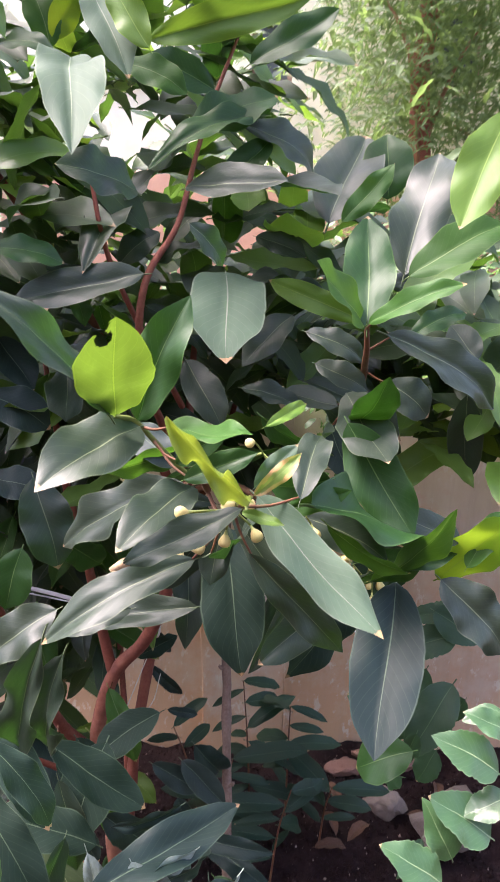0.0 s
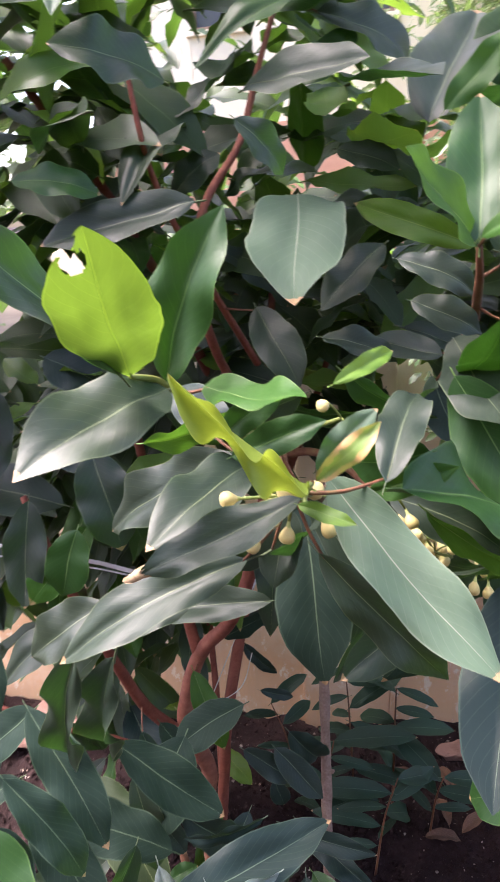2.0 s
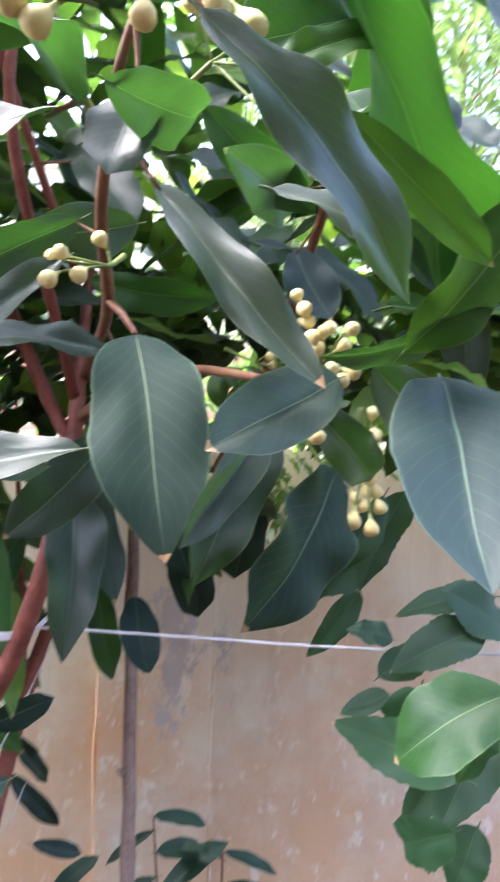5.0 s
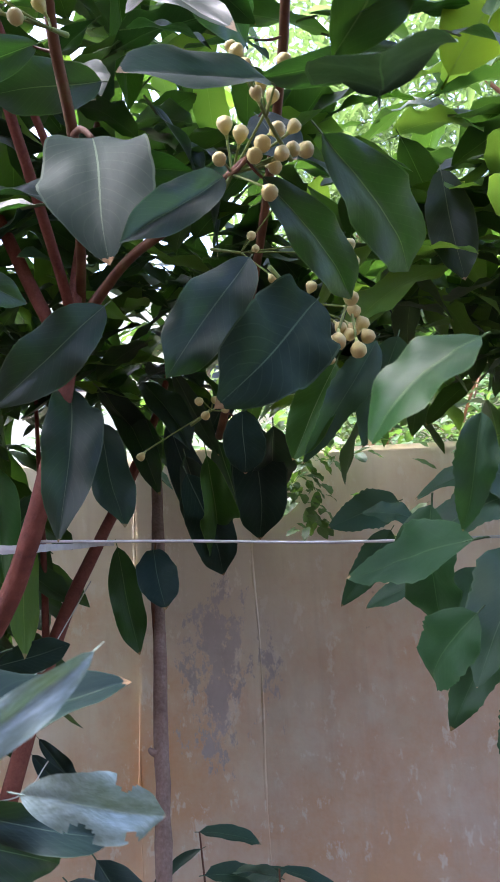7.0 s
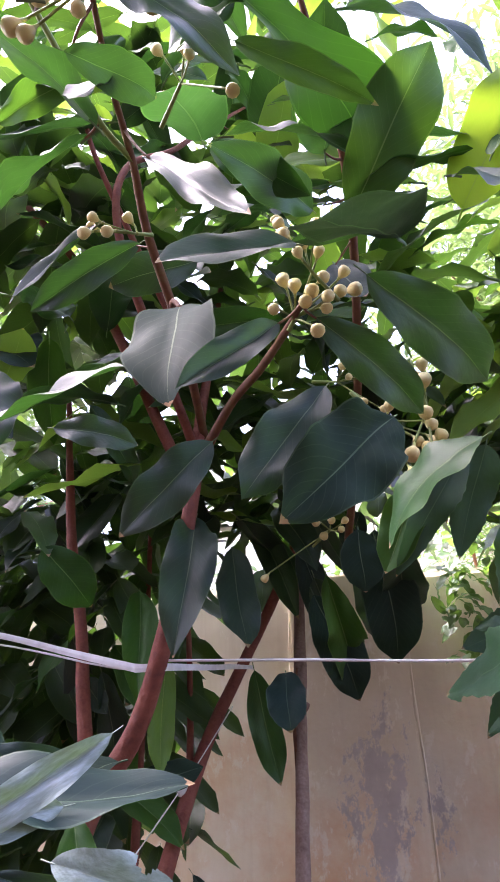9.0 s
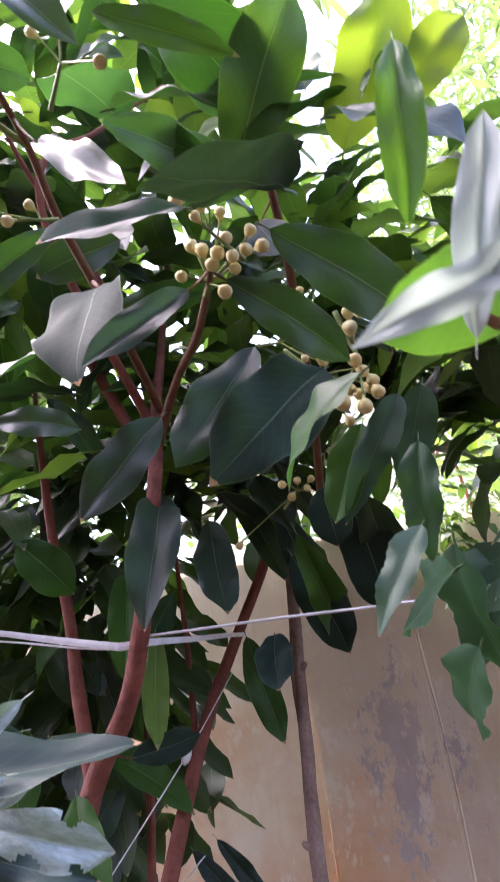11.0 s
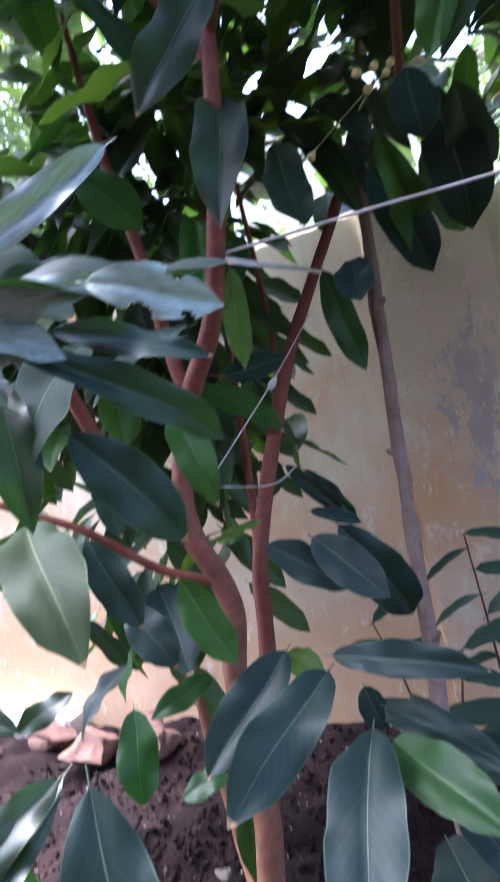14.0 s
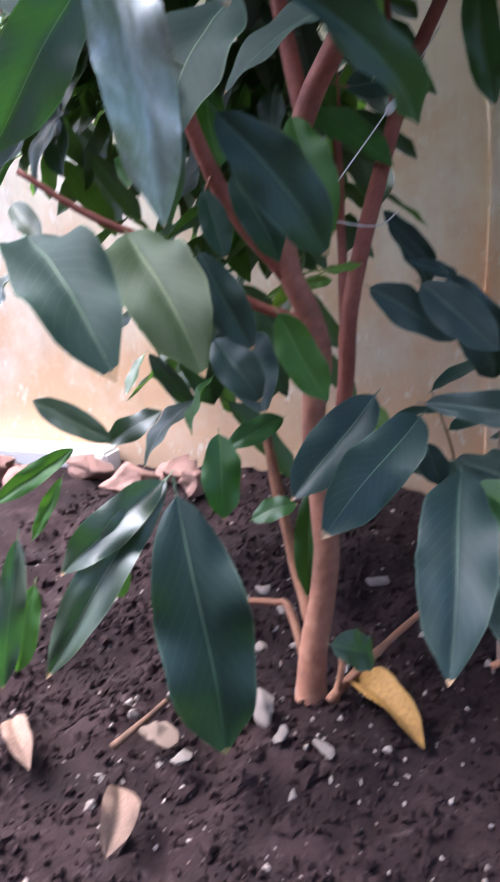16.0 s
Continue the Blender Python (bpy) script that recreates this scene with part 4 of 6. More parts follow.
leaf(shrub, "k", (0.087, 0.564, 1.101), (0.142, 0.514, 1.012), 0.060, (-0.328, -0.895, 0.302), 3)
leaf(hibiscus, "v", (0.159, 0.333, 0.930), (0.117, 0.340, 0.953), 0.040, (0.303, -0.620, 0.724), 0)
leaf(hibiscus, "v", (0.155, 0.322, 0.890), (0.112, 0.329, 0.915), 0.042, (0.332, -0.591, 0.736), 7)
leaf(hibiscus, "v", (0.166, 0.329, 0.915), (0.136, 0.326, 0.903), 0.028, (-0.270, -0.429, 0.862), 1)
leaf(hibiscus, "v", (0.165, 0.340, 0.956), (0.137, 0.344, 0.968), 0.026, (0.238, -0.588, 0.773), 5)
leaf(hibiscus, "h", (0.211, 0.805, 0.734), (0.168, 0.812, 0.743), 0.035, (0.037, -0.734, 0.678), 8)
leaf(hibiscus, "h", (0.200, 0.810, 0.698), (0.279, 0.791, 0.755), 0.050, (-0.555, -0.610, 0.566), 3)
leaf(hibiscus, "h", (0.210, 0.809, 0.682), (0.166, 0.819, 0.659), 0.034, (-0.480, -0.594, 0.646), 2)
leaf(hibiscus, "h", (0.258, 0.792, 0.780), (0.325, 0.784, 0.735), 0.069, (0.202, -0.871, 0.448), 6)
leaf(hibiscus, "h", (0.317, 0.794, 0.637), (0.298, 0.801, 0.594), 0.041, (-0.760, -0.608, 0.231), 2)
leaf(hibiscus, "h", (0.255, 1.001, 0.770), (0.164, 0.984, 0.741), 0.061, (0.131, -0.982, 0.139), 7)
leaf(hibiscus, "h", (0.244, 1.007, 0.737), (0.179, 1.013, 0.654), 0.049, (-0.154, -0.987, 0.047), 1)
leaf(hibiscus, "h", (0.194, 0.739, 0.875), (0.160, 0.754, 0.788), 0.049, (-0.033, -0.986, -0.164), 3)
leaf(hibiscus, "h", (0.175, 0.735, 0.871), (0.110, 0.744, 0.776), 0.041, (0.056, -0.989, -0.138), 6)
leaf(shrub, "o", (-0.194, 0.555, 0.636), (-0.232, 0.508, 0.560), 0.043, (0.665, -0.736, 0.128), 0)
leaf(shrub, "y", (-0.298, 0.968, 0.431), (-0.255, 0.976, 0.443), 0.017, (0.142, -0.973, 0.184), 0)
leaf(shrub, "y", (-0.258, 0.976, 0.442), (-0.222, 0.985, 0.444), 0.018, (0.219, -0.941, 0.256), 8)
leaf(shrub, "b", (-0.214, 1.220, 0.495), (-0.159, 1.264, 0.393), 0.030, (0.612, -0.791, -0.016), 8)
leaf(shrub, "m", (-0.389, 0.697, 0.331), (-0.452, 0.649, 0.288), 0.026, (0.372, -0.840, 0.395), 2)
leaf(shrub, "g", (-0.358, 0.714, 0.334), (-0.427, 0.695, 0.376), 0.033, (0.519, -0.664, 0.538), 2)
leaf(shrub, "g", (-0.374, 0.727, 0.326), (-0.327, 0.760, 0.351), 0.031, (0.357, -0.828, 0.432), 6)
leaf(shrub, "g", (-0.344, 0.569, 0.305), (-0.348, 0.527, 0.198), 0.027, (0.639, -0.725, 0.258), 6)
leaf(shrub, "m", (-0.403, 0.627, 0.222), (-0.413, 0.593, 0.146), 0.032, (0.581, -0.771, 0.261), 4)
leaf(shrub, "m", (-0.426, 0.711, 0.292), (-0.448, 0.679, 0.236), 0.017, (0.496, -0.824, 0.274), 7)
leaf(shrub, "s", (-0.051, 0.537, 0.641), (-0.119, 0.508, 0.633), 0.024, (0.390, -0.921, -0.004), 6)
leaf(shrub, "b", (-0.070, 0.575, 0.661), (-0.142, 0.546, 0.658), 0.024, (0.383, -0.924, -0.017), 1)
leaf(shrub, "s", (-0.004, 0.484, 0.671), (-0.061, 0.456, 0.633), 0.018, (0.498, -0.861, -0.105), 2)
leaf(shrub, "m", (0.203, 0.337, 0.717), (0.171, 0.329, 0.706), 0.020, (0.389, -0.702, -0.597), 2)
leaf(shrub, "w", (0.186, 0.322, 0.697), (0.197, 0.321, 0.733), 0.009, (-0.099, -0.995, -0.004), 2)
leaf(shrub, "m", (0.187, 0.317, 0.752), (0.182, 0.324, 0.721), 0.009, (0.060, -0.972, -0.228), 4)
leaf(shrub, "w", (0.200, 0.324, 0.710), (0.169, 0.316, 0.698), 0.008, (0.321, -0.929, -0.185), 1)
leaf(shrub, "p", (-0.154, 0.678, 1.478), (-0.109, 0.602, 1.393), 0.047, (0.068, -0.722, 0.688), 0)
leaf(shrub, "k", (-0.249, 0.687, 1.434), (-0.187, 0.664, 1.426), 0.029, (-0.206, -0.752, 0.626), 1)
leaf(shrub, "k", (0.009, 0.734, 1.386), (-0.103, 0.657, 1.331), 0.039, (0.136, -0.700, 0.701), 4)
leaf(shrub, "k", (-0.243, 0.614, 1.249), (-0.179, 0.631, 1.237), 0.037, (0.300, -0.689, 0.660), 1)
leaf(shrub, "m", (0.082, 0.640, 1.278), (0.131, 0.655, 1.332), 0.029, (-0.022, -0.959, 0.283), 3)
leaf(shrub, "m", (-0.220, 0.776, 1.455), (-0.239, 0.793, 1.516), 0.045, (0.188, -0.927, 0.324), 0)
leaf(shrub, "t", (-0.217, 0.778, 1.464), (-0.196, 0.792, 1.512), 0.036, (0.418, -0.906, 0.064), 2)
leaf(shrub, "k", (0.159, 0.815, 1.313), (0.158, 0.837, 1.390), 0.070, (-0.207, -0.942, 0.263), 0)
leaf(shrub, "k", (0.144, 0.590, 1.178), (0.202, 0.617, 1.199), 0.029, (0.008, -0.640, 0.769), 1)
leaf(shrub, "o", (0.048, 0.592, 1.180), (0.104, 0.585, 1.156), 0.031, (0.173, -0.754, 0.634), 4)
leaf(shrub, "o", (0.059, 0.604, 1.149), (0.110, 0.597, 1.126), 0.035, (0.189, -0.744, 0.641), 0)
leaf(shrub, "o", (-0.010, 0.677, 1.110), (0.056, 0.671, 1.092), 0.033, (0.140, -0.653, 0.744), 5)
leaf(shrub, "o", (0.044, 0.718, 1.184), (-0.011, 0.683, 1.133), 0.044, (-0.115, -0.761, 0.638), 1)
leaf(shrub, "o", (0.092, 0.671, 1.093), (0.033, 0.694, 1.101), 0.037, (-0.137, -0.599, 0.789), 2)
leaf(shrub, "b", (0.090, 0.714, 1.062), (0.116, 0.697, 1.003), 0.046, (-0.081, -0.967, 0.240), 7)
leaf(shrub, "o", (0.128, 0.599, 1.133), (0.167, 0.589, 1.102), 0.050, (0.222, -0.825, 0.520), 1)
leaf(shrub, "g", (-0.176, 0.524, 0.931), (-0.242, 0.512, 0.887), 0.049, (-0.229, -0.794, 0.563), 8)
leaf(shrub, "b", (-0.319, 0.774, 1.078), (-0.243, 0.763, 1.039), 0.065, (0.208, -0.751, 0.626), 1)
leaf(shrub, "b", (-0.322, 0.765, 0.973), (-0.258, 0.761, 0.959), 0.053, (0.101, -0.708, 0.699), 4)
leaf(shrub, "k", (-0.242, 0.631, 0.941), (-0.260, 0.613, 0.877), 0.051, (0.143, -0.963, 0.229), 0)
leaf(hibiscus, "v", (0.130, 0.318, 0.877), (0.112, 0.329, 0.913), 0.030, (0.239, -0.893, 0.380), 5)
leaf(hibiscus, "v", (0.120, 0.304, 0.873), (0.081, 0.310, 0.897), 0.037, (0.379, -0.530, 0.758), 1)
leaf(hibiscus, "v", (0.170, 0.361, 0.953), (0.142, 0.360, 0.948), 0.021, (-0.159, -0.437, 0.886), 0)
leaf(shrub, "o", (-0.075, 0.735, 1.130), (-0.031, 0.685, 1.064), 0.050, (0.053, -0.777, 0.627), 0)
leaf(shrub, "k", (-0.045, 0.763, 1.415), (-0.118, 0.752, 1.445), 0.047, (0.239, -0.949, 0.208), 0)
leaf(shrub, "o", (-0.148, 0.734, 1.234), (-0.103, 0.744, 1.270), 0.043, (-0.188, -0.863, 0.469), 1)
leaf(shrub, "o", (-0.218, 0.757, 1.316), (-0.181, 0.721, 1.263), 0.037, (0.131, -0.776, 0.617), 3)
leaf(shrub, "k", (0.019, 0.857, 1.381), (-0.035, 0.821, 1.325), 0.047, (0.024, -0.850, 0.526), 2)
leaf(shrub, "o", (0.003, 0.762, 1.267), (0.058, 0.735, 1.247), 0.038, (-0.099, -0.720, 0.687), 0)
leaf(shrub, "m", (0.238, 0.734, 1.322), (0.264, 0.747, 1.369), 0.042, (-0.250, -0.888, 0.387), 1)
leaf(shrub, "o", (0.241, 0.684, 1.143), (0.217, 0.714, 1.175), 0.043, (-0.172, -0.781, 0.601), 2)
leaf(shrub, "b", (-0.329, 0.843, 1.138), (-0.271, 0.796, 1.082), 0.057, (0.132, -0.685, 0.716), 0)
leaf(shrub, "k", (0.102, 0.600, 1.095), (0.114, 0.527, 1.146), 0.049, (0.001, -0.572, -0.820), 0)
leaf(shrub, "g", (-0.143, 0.649, 0.899), (-0.083, 0.682, 0.890), 0.033, (0.477, -0.879, 0.018), 1)
leaf(shrub, "k", (0.009, 0.587, 1.100), (0.083, 0.615, 1.052), 0.036, (-0.119, -0.763, -0.635), 1)
leaf(shrub, "k", (0.160, 0.513, 0.790), (0.108, 0.534, 0.751), 0.050, (-0.60, -0.60, 0.53), 4)
leaf(shrub, "k", (-0.078, 1.048, 0.738), (-0.058, 1.081, 0.609), 0.047, (0.242, -0.949, -0.203), 3)
leaf(shrub, "b", (-0.012, 1.049, 0.889), (0.036, 1.082, 0.741), 0.054, (0.120, -0.977, -0.178), 0)
leaf(shrub, "d", (0.086, 1.047, 0.899), (0.088, 1.078, 0.767), 0.060, (0.022, -0.972, -0.233), 2)
leaf(shrub, "k", (-0.066, 0.735, 1.034), (0.036, 0.730, 1.022), 0.037, (-0.097, -0.844, -0.528), 4)
leaf(shrub, "d", (0.087, 1.015, 0.876), (0.097, 1.075, 0.737), 0.082, (0.266, -0.891, -0.367), 1)
leaf(shrub, "d", (0.011, 0.985, 0.812), (0.049, 1.041, 0.696), 0.064, (0.364, -0.880, -0.305), 1)
leaf(shrub, "d", (0.074, 0.914, 0.864), (0.075, 0.925, 0.799), 0.054, (0.121, -0.978, -0.170), 0)
leaf(shrub, "d", (-0.172, 0.904, 0.625), (-0.112, 0.947, 0.638), 0.037, (0.553, -0.824, 0.124), 3)
leaf(shrub, "d", (-0.247, 0.801, 0.557), (-0.210, 0.807, 0.480), 0.042, (0.585, -0.779, 0.226), 1)
leaf(shrub, "k", (-0.254, 0.834, 0.857), (-0.216, 0.880, 0.798), 0.058, (0.492, -0.810, -0.318), 1)
leaf(shrub, "k", (-0.166, 1.038, 0.807), (-0.227, 1.000, 0.702), 0.050, (0.559, -0.828, -0.025), 2)
leaf(shrub, "s", (-0.134, 0.504, 0.632), (-0.073, 0.523, 0.610), 0.032, (0.424, -0.729, 0.537), 5)
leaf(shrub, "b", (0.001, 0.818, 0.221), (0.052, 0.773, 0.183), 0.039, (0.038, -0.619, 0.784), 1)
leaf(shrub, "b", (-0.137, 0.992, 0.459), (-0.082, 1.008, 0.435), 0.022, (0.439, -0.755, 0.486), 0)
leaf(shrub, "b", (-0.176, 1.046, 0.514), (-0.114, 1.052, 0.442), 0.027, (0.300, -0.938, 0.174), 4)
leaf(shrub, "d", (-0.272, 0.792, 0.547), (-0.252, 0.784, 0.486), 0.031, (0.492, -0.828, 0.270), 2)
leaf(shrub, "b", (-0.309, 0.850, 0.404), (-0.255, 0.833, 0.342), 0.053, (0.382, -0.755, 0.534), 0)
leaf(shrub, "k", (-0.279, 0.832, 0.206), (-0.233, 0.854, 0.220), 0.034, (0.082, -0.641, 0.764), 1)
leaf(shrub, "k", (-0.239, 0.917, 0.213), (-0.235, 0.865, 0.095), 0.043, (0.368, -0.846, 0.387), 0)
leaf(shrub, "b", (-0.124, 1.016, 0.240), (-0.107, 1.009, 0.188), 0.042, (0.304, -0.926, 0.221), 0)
leaf(shrub, "m", (-0.352, 0.684, 0.184), (-0.365, 0.690, 0.226), 0.032, (0.692, -0.654, 0.306), 2)
leaf(hibiscus, "h", (0.275, 0.736, 0.704), (0.207, 0.697, 0.614), 0.076, (-0.354, -0.734, 0.580), 1)
leaf(hibiscus, "h", (0.289, 0.783, 0.747), (0.204, 0.796, 0.709), 0.062, (-0.376, -0.707, 0.599), 4)
leaf(hibiscus, "h", (0.255, 0.789, 0.690), (0.229, 0.795, 0.617), 0.062, (-0.541, -0.831, 0.131), 0)
leaf(hibiscus, "h", (0.264, 0.740, 0.595), (0.242, 0.744, 0.538), 0.052, (-0.618, -0.766, 0.175), 1)
leaf(hibiscus, "h", (0.309, 0.800, 0.774), (0.215, 0.814, 0.756), 0.043, (-0.234, -0.718, 0.655), 4)


def bud_mesh():
    prof = [(0.0, -2.1), (0.16, -2.0), (0.20, -1.5), (0.34, -1.05), (0.66, -0.62), (0.92, -0.15), (1.0, 0.25), (0.90, 0.65), (0.60, 0.92), (0.22, 1.0), (0.0, 0.97)]
    verts, faces, k = [], [], 10
    for r, z in prof:
        for i in range(k):
            a = 2 * math.pi * i / k
            verts.append((r * math.cos(a) * (1 + 0.05 * math.sin(3 * a)), r * math.sin(a), z))
    for j in range(len(prof) - 1):
        for i in range(k):
            a, b = j * k + i, j * k + (i + 1) % k
            faces.append((a, b, b + k, a + k))
    me = mesh_of("bud", verts, faces, BUD)
    me.materials.append(BUD_GREEN)
    for p in me.polygons:
        if p.center.z < -0.95:
            p.material_index = 1
    return me


BUD_MESH = bud_mesh()


def dry_roll(at, along, radius, length):
    """The dried, rolled-up end of a leaf: a loose tan scroll."""
    verts, faces = [], []
    turns, rows = 15, 5
    for j in range(rows):
        f = j / (rows - 1)
        for i in range(turns):
            a = i / (turns - 1) * 8.2
            rr = radius * (0.35 + 0.65 * i / (turns - 1)) * (1.0 - 0.35 * f) * (1 + 0.12 * math.sin(3 * a + 5 * f))
            verts.append((rr * math.cos(a), rr * math.sin(a), (f - 0.35) * length + 0.002 * math.sin(a * 2)))
    for j in range(rows - 1):
        for i in range(turns - 1):
            a = j * turns + i
            faces.append((a, a + 1, a + turns + 1, a + turns))
    m = Vector(along).to_track_quat("Z", "Y").to_matrix().to_4x4()
    m.translation = Vector(at)
    put("dry_leaf_roll", mesh_of("dry_leaf_roll", verts, faces, DRY), shrub, m, "dried tan rolled leaf tip")


def buds(start, root, places, radius, label):
    """A spray of buds: a stalk from the twig to the root of the spray, a thin pedicel to each bud."""
    stalk = stem("bud_stalk", [(*start, radius * 0.42), (*[(a + b) / 2 for a, b in zip(start, root)], radius * 0.36), (*root, radius * 0.3)], GREEN_TWIG, shrub, sides=6, label=label)
    for i, p in enumerate(places):
        d = (Vector(p) - Vector(root))
        d = (d.normalized() + Vector((0, -0.25, -0.45 if i % 3 else 0.1))).normalized()
        s = radius * (0.88 + 0.24 * ((i * 5) % 7) / 7)
        m = d.to_track_quat("Z", "Y").to_matrix().to_4x4() @ Matrix.Diagonal((s, s, s, 1))
        m.translation = Vector(p)
        bud = put("bud", BUD_MESH, stalk, m)
        neck = Vector(p) - d * s * 1.8
        mid = (neck + Vector(root)) / 2 - d * s * 0.3
        stem("pedicel", [(*root, radius * 0.2), (*mid, radius * 0.17), (*neck, radius * 0.2)], GREEN_TWIG, stalk, sides=5, steps=3)


buds((-0.010, 0.407, 1.083), (-0.016, 0.433, 1.068), [(-0.051, 0.424, 1.069), (-0.050, 0.418, 1.058), (-0.036, 0.420, 1.061), (-0.026, 0.417, 1.061), (-0.062, 0.431, 1.045), (-0.054, 0.434, 1.040), (-0.038, 0.420, 1.044), (-0.020, 0.431, 1.044), (-0.017, 0.412, 1.079), (-0.004, 0.419, 1.077), (0.003, 0.430, 1.049), (0.017, 0.445, 1.054)], 0.0054, "cluster of fat cream buds on a green stalk")
buds((0.056, 0.630, 0.941), (0.062, 0.625, 0.948), [(0.087, 0.591, 0.977), (0.058, 0.607, 0.970), (0.088, 0.590, 0.953), (0.102, 0.611, 0.971), (0.108, 0.612, 0.955), (0.074, 0.597, 0.941), (0.090, 0.593, 0.939), (0.053, 0.591, 0.935), (0.081, 0.593, 0.914), (0.098, 0.602, 0.948), (0.087, 0.607, 0.940), (0.079, 0.596, 0.948), (0.067, 0.601, 0.959)], 0.005, "cluster of round cream buds")
buds((0.092, 0.720, 0.930), (0.116, 0.720, 0.898), [(0.126, 0.714, 0.881), (0.152, 0.706, 0.885), (0.140, 0.703, 0.871), (0.133, 0.719, 0.852), (0.154, 0.717, 0.875), (0.146, 0.702, 0.865), (0.122, 0.710, 0.907)], 0.0048, "cluster of round cream buds")
buds((-0.032, 0.575, 1.007), (-0.038, 0.560, 0.997), [(-0.064, 0.543, 0.995), (-0.051, 0.542, 0.987), (-0.043, 0.556, 1.009), (-0.059, 0.535, 0.995), (-0.064, 0.534, 0.982)], 0.0042, "small cluster of cream buds on a side stalk")
buds((0.097, 0.600, 0.939), (0.081, 0.580, 0.954), [(0.062, 0.566, 0.989), (0.065, 0.560, 0.980), (0.068, 0.563, 0.974), (0.079, 0.573, 0.971), (0.068, 0.553, 0.964), (0.090, 0.556, 0.970), (0.075, 0.569, 0.961)], 0.0042, "cluster of round cream buds")
buds((0.142, 0.700, 0.940), (0.151, 0.710, 0.899), [(0.152, 0.701, 0.936), (0.151, 0.695, 0.918), (0.149, 0.698, 0.892), (0.158, 0.708, 0.876), (0.134, 0.688, 0.855), (0.149, 0.691, 0.849), (0.160, 0.704, 0.864)], 0.006, "hanging chain of yellowish buds")
buds((-0.013, 0.540, 1.071), (0.009, 0.520, 1.085), [(0.020, 0.494, 1.082), (0.053, 0.489, 1.025), (-0.002, 0.502, 1.099), (0.025, 0.491, 1.070)], 0.0044, "few cream buds at a twig tip")
buds((0.019, 0.950, 0.860), (0.042, 0.930, 0.871), [(0.056, 0.912, 0.866), (0.030, 0.911, 0.876), (0.046, 0.916, 0.878), (0.060, 0.924, 0.879), (0.036, 0.923, 0.864), (-0.034, 0.929, 0.824)], 0.0046, "few small cream buds")
buds((0.049, 0.820, 1.000), (0.076, 0.800, 0.985), [(0.088, 0.788, 0.982), (0.084, 0.776, 0.988), (0.100, 0.777, 0.948), (0.117, 0.775, 0.937), (0.149, 0.782, 0.971), (0.158, 0.785, 0.982), (0.109, 0.772, 1.018)], 0.0042, "few cream buds")
dry_roll((-0.082, 0.358, 1.060), (-0.889, -0.311, -0.336), 0.0036, 0.009)


leaf(shrub, "k", (-0.056, 0.440, 1.100), (-0.018, 0.423, 1.131), 0.020, (-0.375, -0.926, -0.054), 1)
leaf(shrub, "k", (-0.050, 0.437, 1.089), (0.002, 0.428, 1.113), 0.023, (-0.311, -0.891, 0.331), 0)
leaf(shrub, "b", (-0.060, 0.497, 1.079), (-0.106, 0.526, 1.107), 0.035, (-0.072, -0.749, 0.658), 1)
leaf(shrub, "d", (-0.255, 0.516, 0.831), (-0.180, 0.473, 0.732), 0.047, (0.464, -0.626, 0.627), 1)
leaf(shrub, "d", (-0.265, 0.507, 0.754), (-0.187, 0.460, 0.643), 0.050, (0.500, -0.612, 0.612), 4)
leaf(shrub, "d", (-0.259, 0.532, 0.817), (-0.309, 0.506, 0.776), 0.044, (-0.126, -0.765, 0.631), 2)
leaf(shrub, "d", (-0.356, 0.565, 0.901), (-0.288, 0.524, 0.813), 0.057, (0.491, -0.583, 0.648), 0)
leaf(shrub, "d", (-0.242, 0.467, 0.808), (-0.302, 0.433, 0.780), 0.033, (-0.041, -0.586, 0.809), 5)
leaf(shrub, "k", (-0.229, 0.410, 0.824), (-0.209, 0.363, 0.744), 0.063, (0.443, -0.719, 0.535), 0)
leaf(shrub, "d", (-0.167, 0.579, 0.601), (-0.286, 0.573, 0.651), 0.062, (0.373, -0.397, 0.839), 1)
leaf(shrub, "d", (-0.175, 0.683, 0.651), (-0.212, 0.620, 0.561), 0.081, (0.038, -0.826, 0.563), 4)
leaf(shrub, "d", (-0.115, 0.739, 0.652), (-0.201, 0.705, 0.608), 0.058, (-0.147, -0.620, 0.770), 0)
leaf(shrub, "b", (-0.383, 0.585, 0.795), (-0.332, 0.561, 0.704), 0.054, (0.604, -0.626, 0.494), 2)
leaf(shrub, "y", (-0.008, 0.369, 1.092), (0.018, 0.356, 1.089), 0.009, (-0.319, -0.801, 0.506), 6)
leaf(shrub, "m", (0.025, 0.472, 1.052), (0.077, 0.466, 1.072), 0.021, (-0.184, -0.966, 0.181), 1)
leaf(shrub, "k", (0.061, 0.471, 1.079), (0.012, 0.481, 1.068), 0.044, (-0.177, -0.973, -0.151), 5)
leaf(shrub, "m", (-0.124, 0.506, 1.072), (-0.048, 0.505, 1.097), 0.031, (0.164, -0.847, -0.506), 1)
stem("sprout", [(-0.2702, 0.9351, 0.4642, 0.0012), (-0.2349, 0.9053, 0.4593, 0.0011), (-0.2130, 0.9038, 0.4626, 0.0010), (-0.1957, 0.9108, 0.4623, 0.0009)], GREEN_TWIG, shrub, sides=5, label="thin green sprout")
leaf(shrub, "y", (-0.223, 0.899, 0.462), (-0.253, 0.872, 0.427), 0.013, (0.334, -0.856, 0.394), 6)
leaf(shrub, "y", (-0.204, 0.907, 0.461), (-0.168, 0.923, 0.465), 0.015, (0.226, -0.707, 0.670), 3)
leaf(shrub, "o", (0.040, 0.523, 1.029), (0.125, 0.521, 0.986), 0.048, (0.306, -0.718, 0.625), 1)


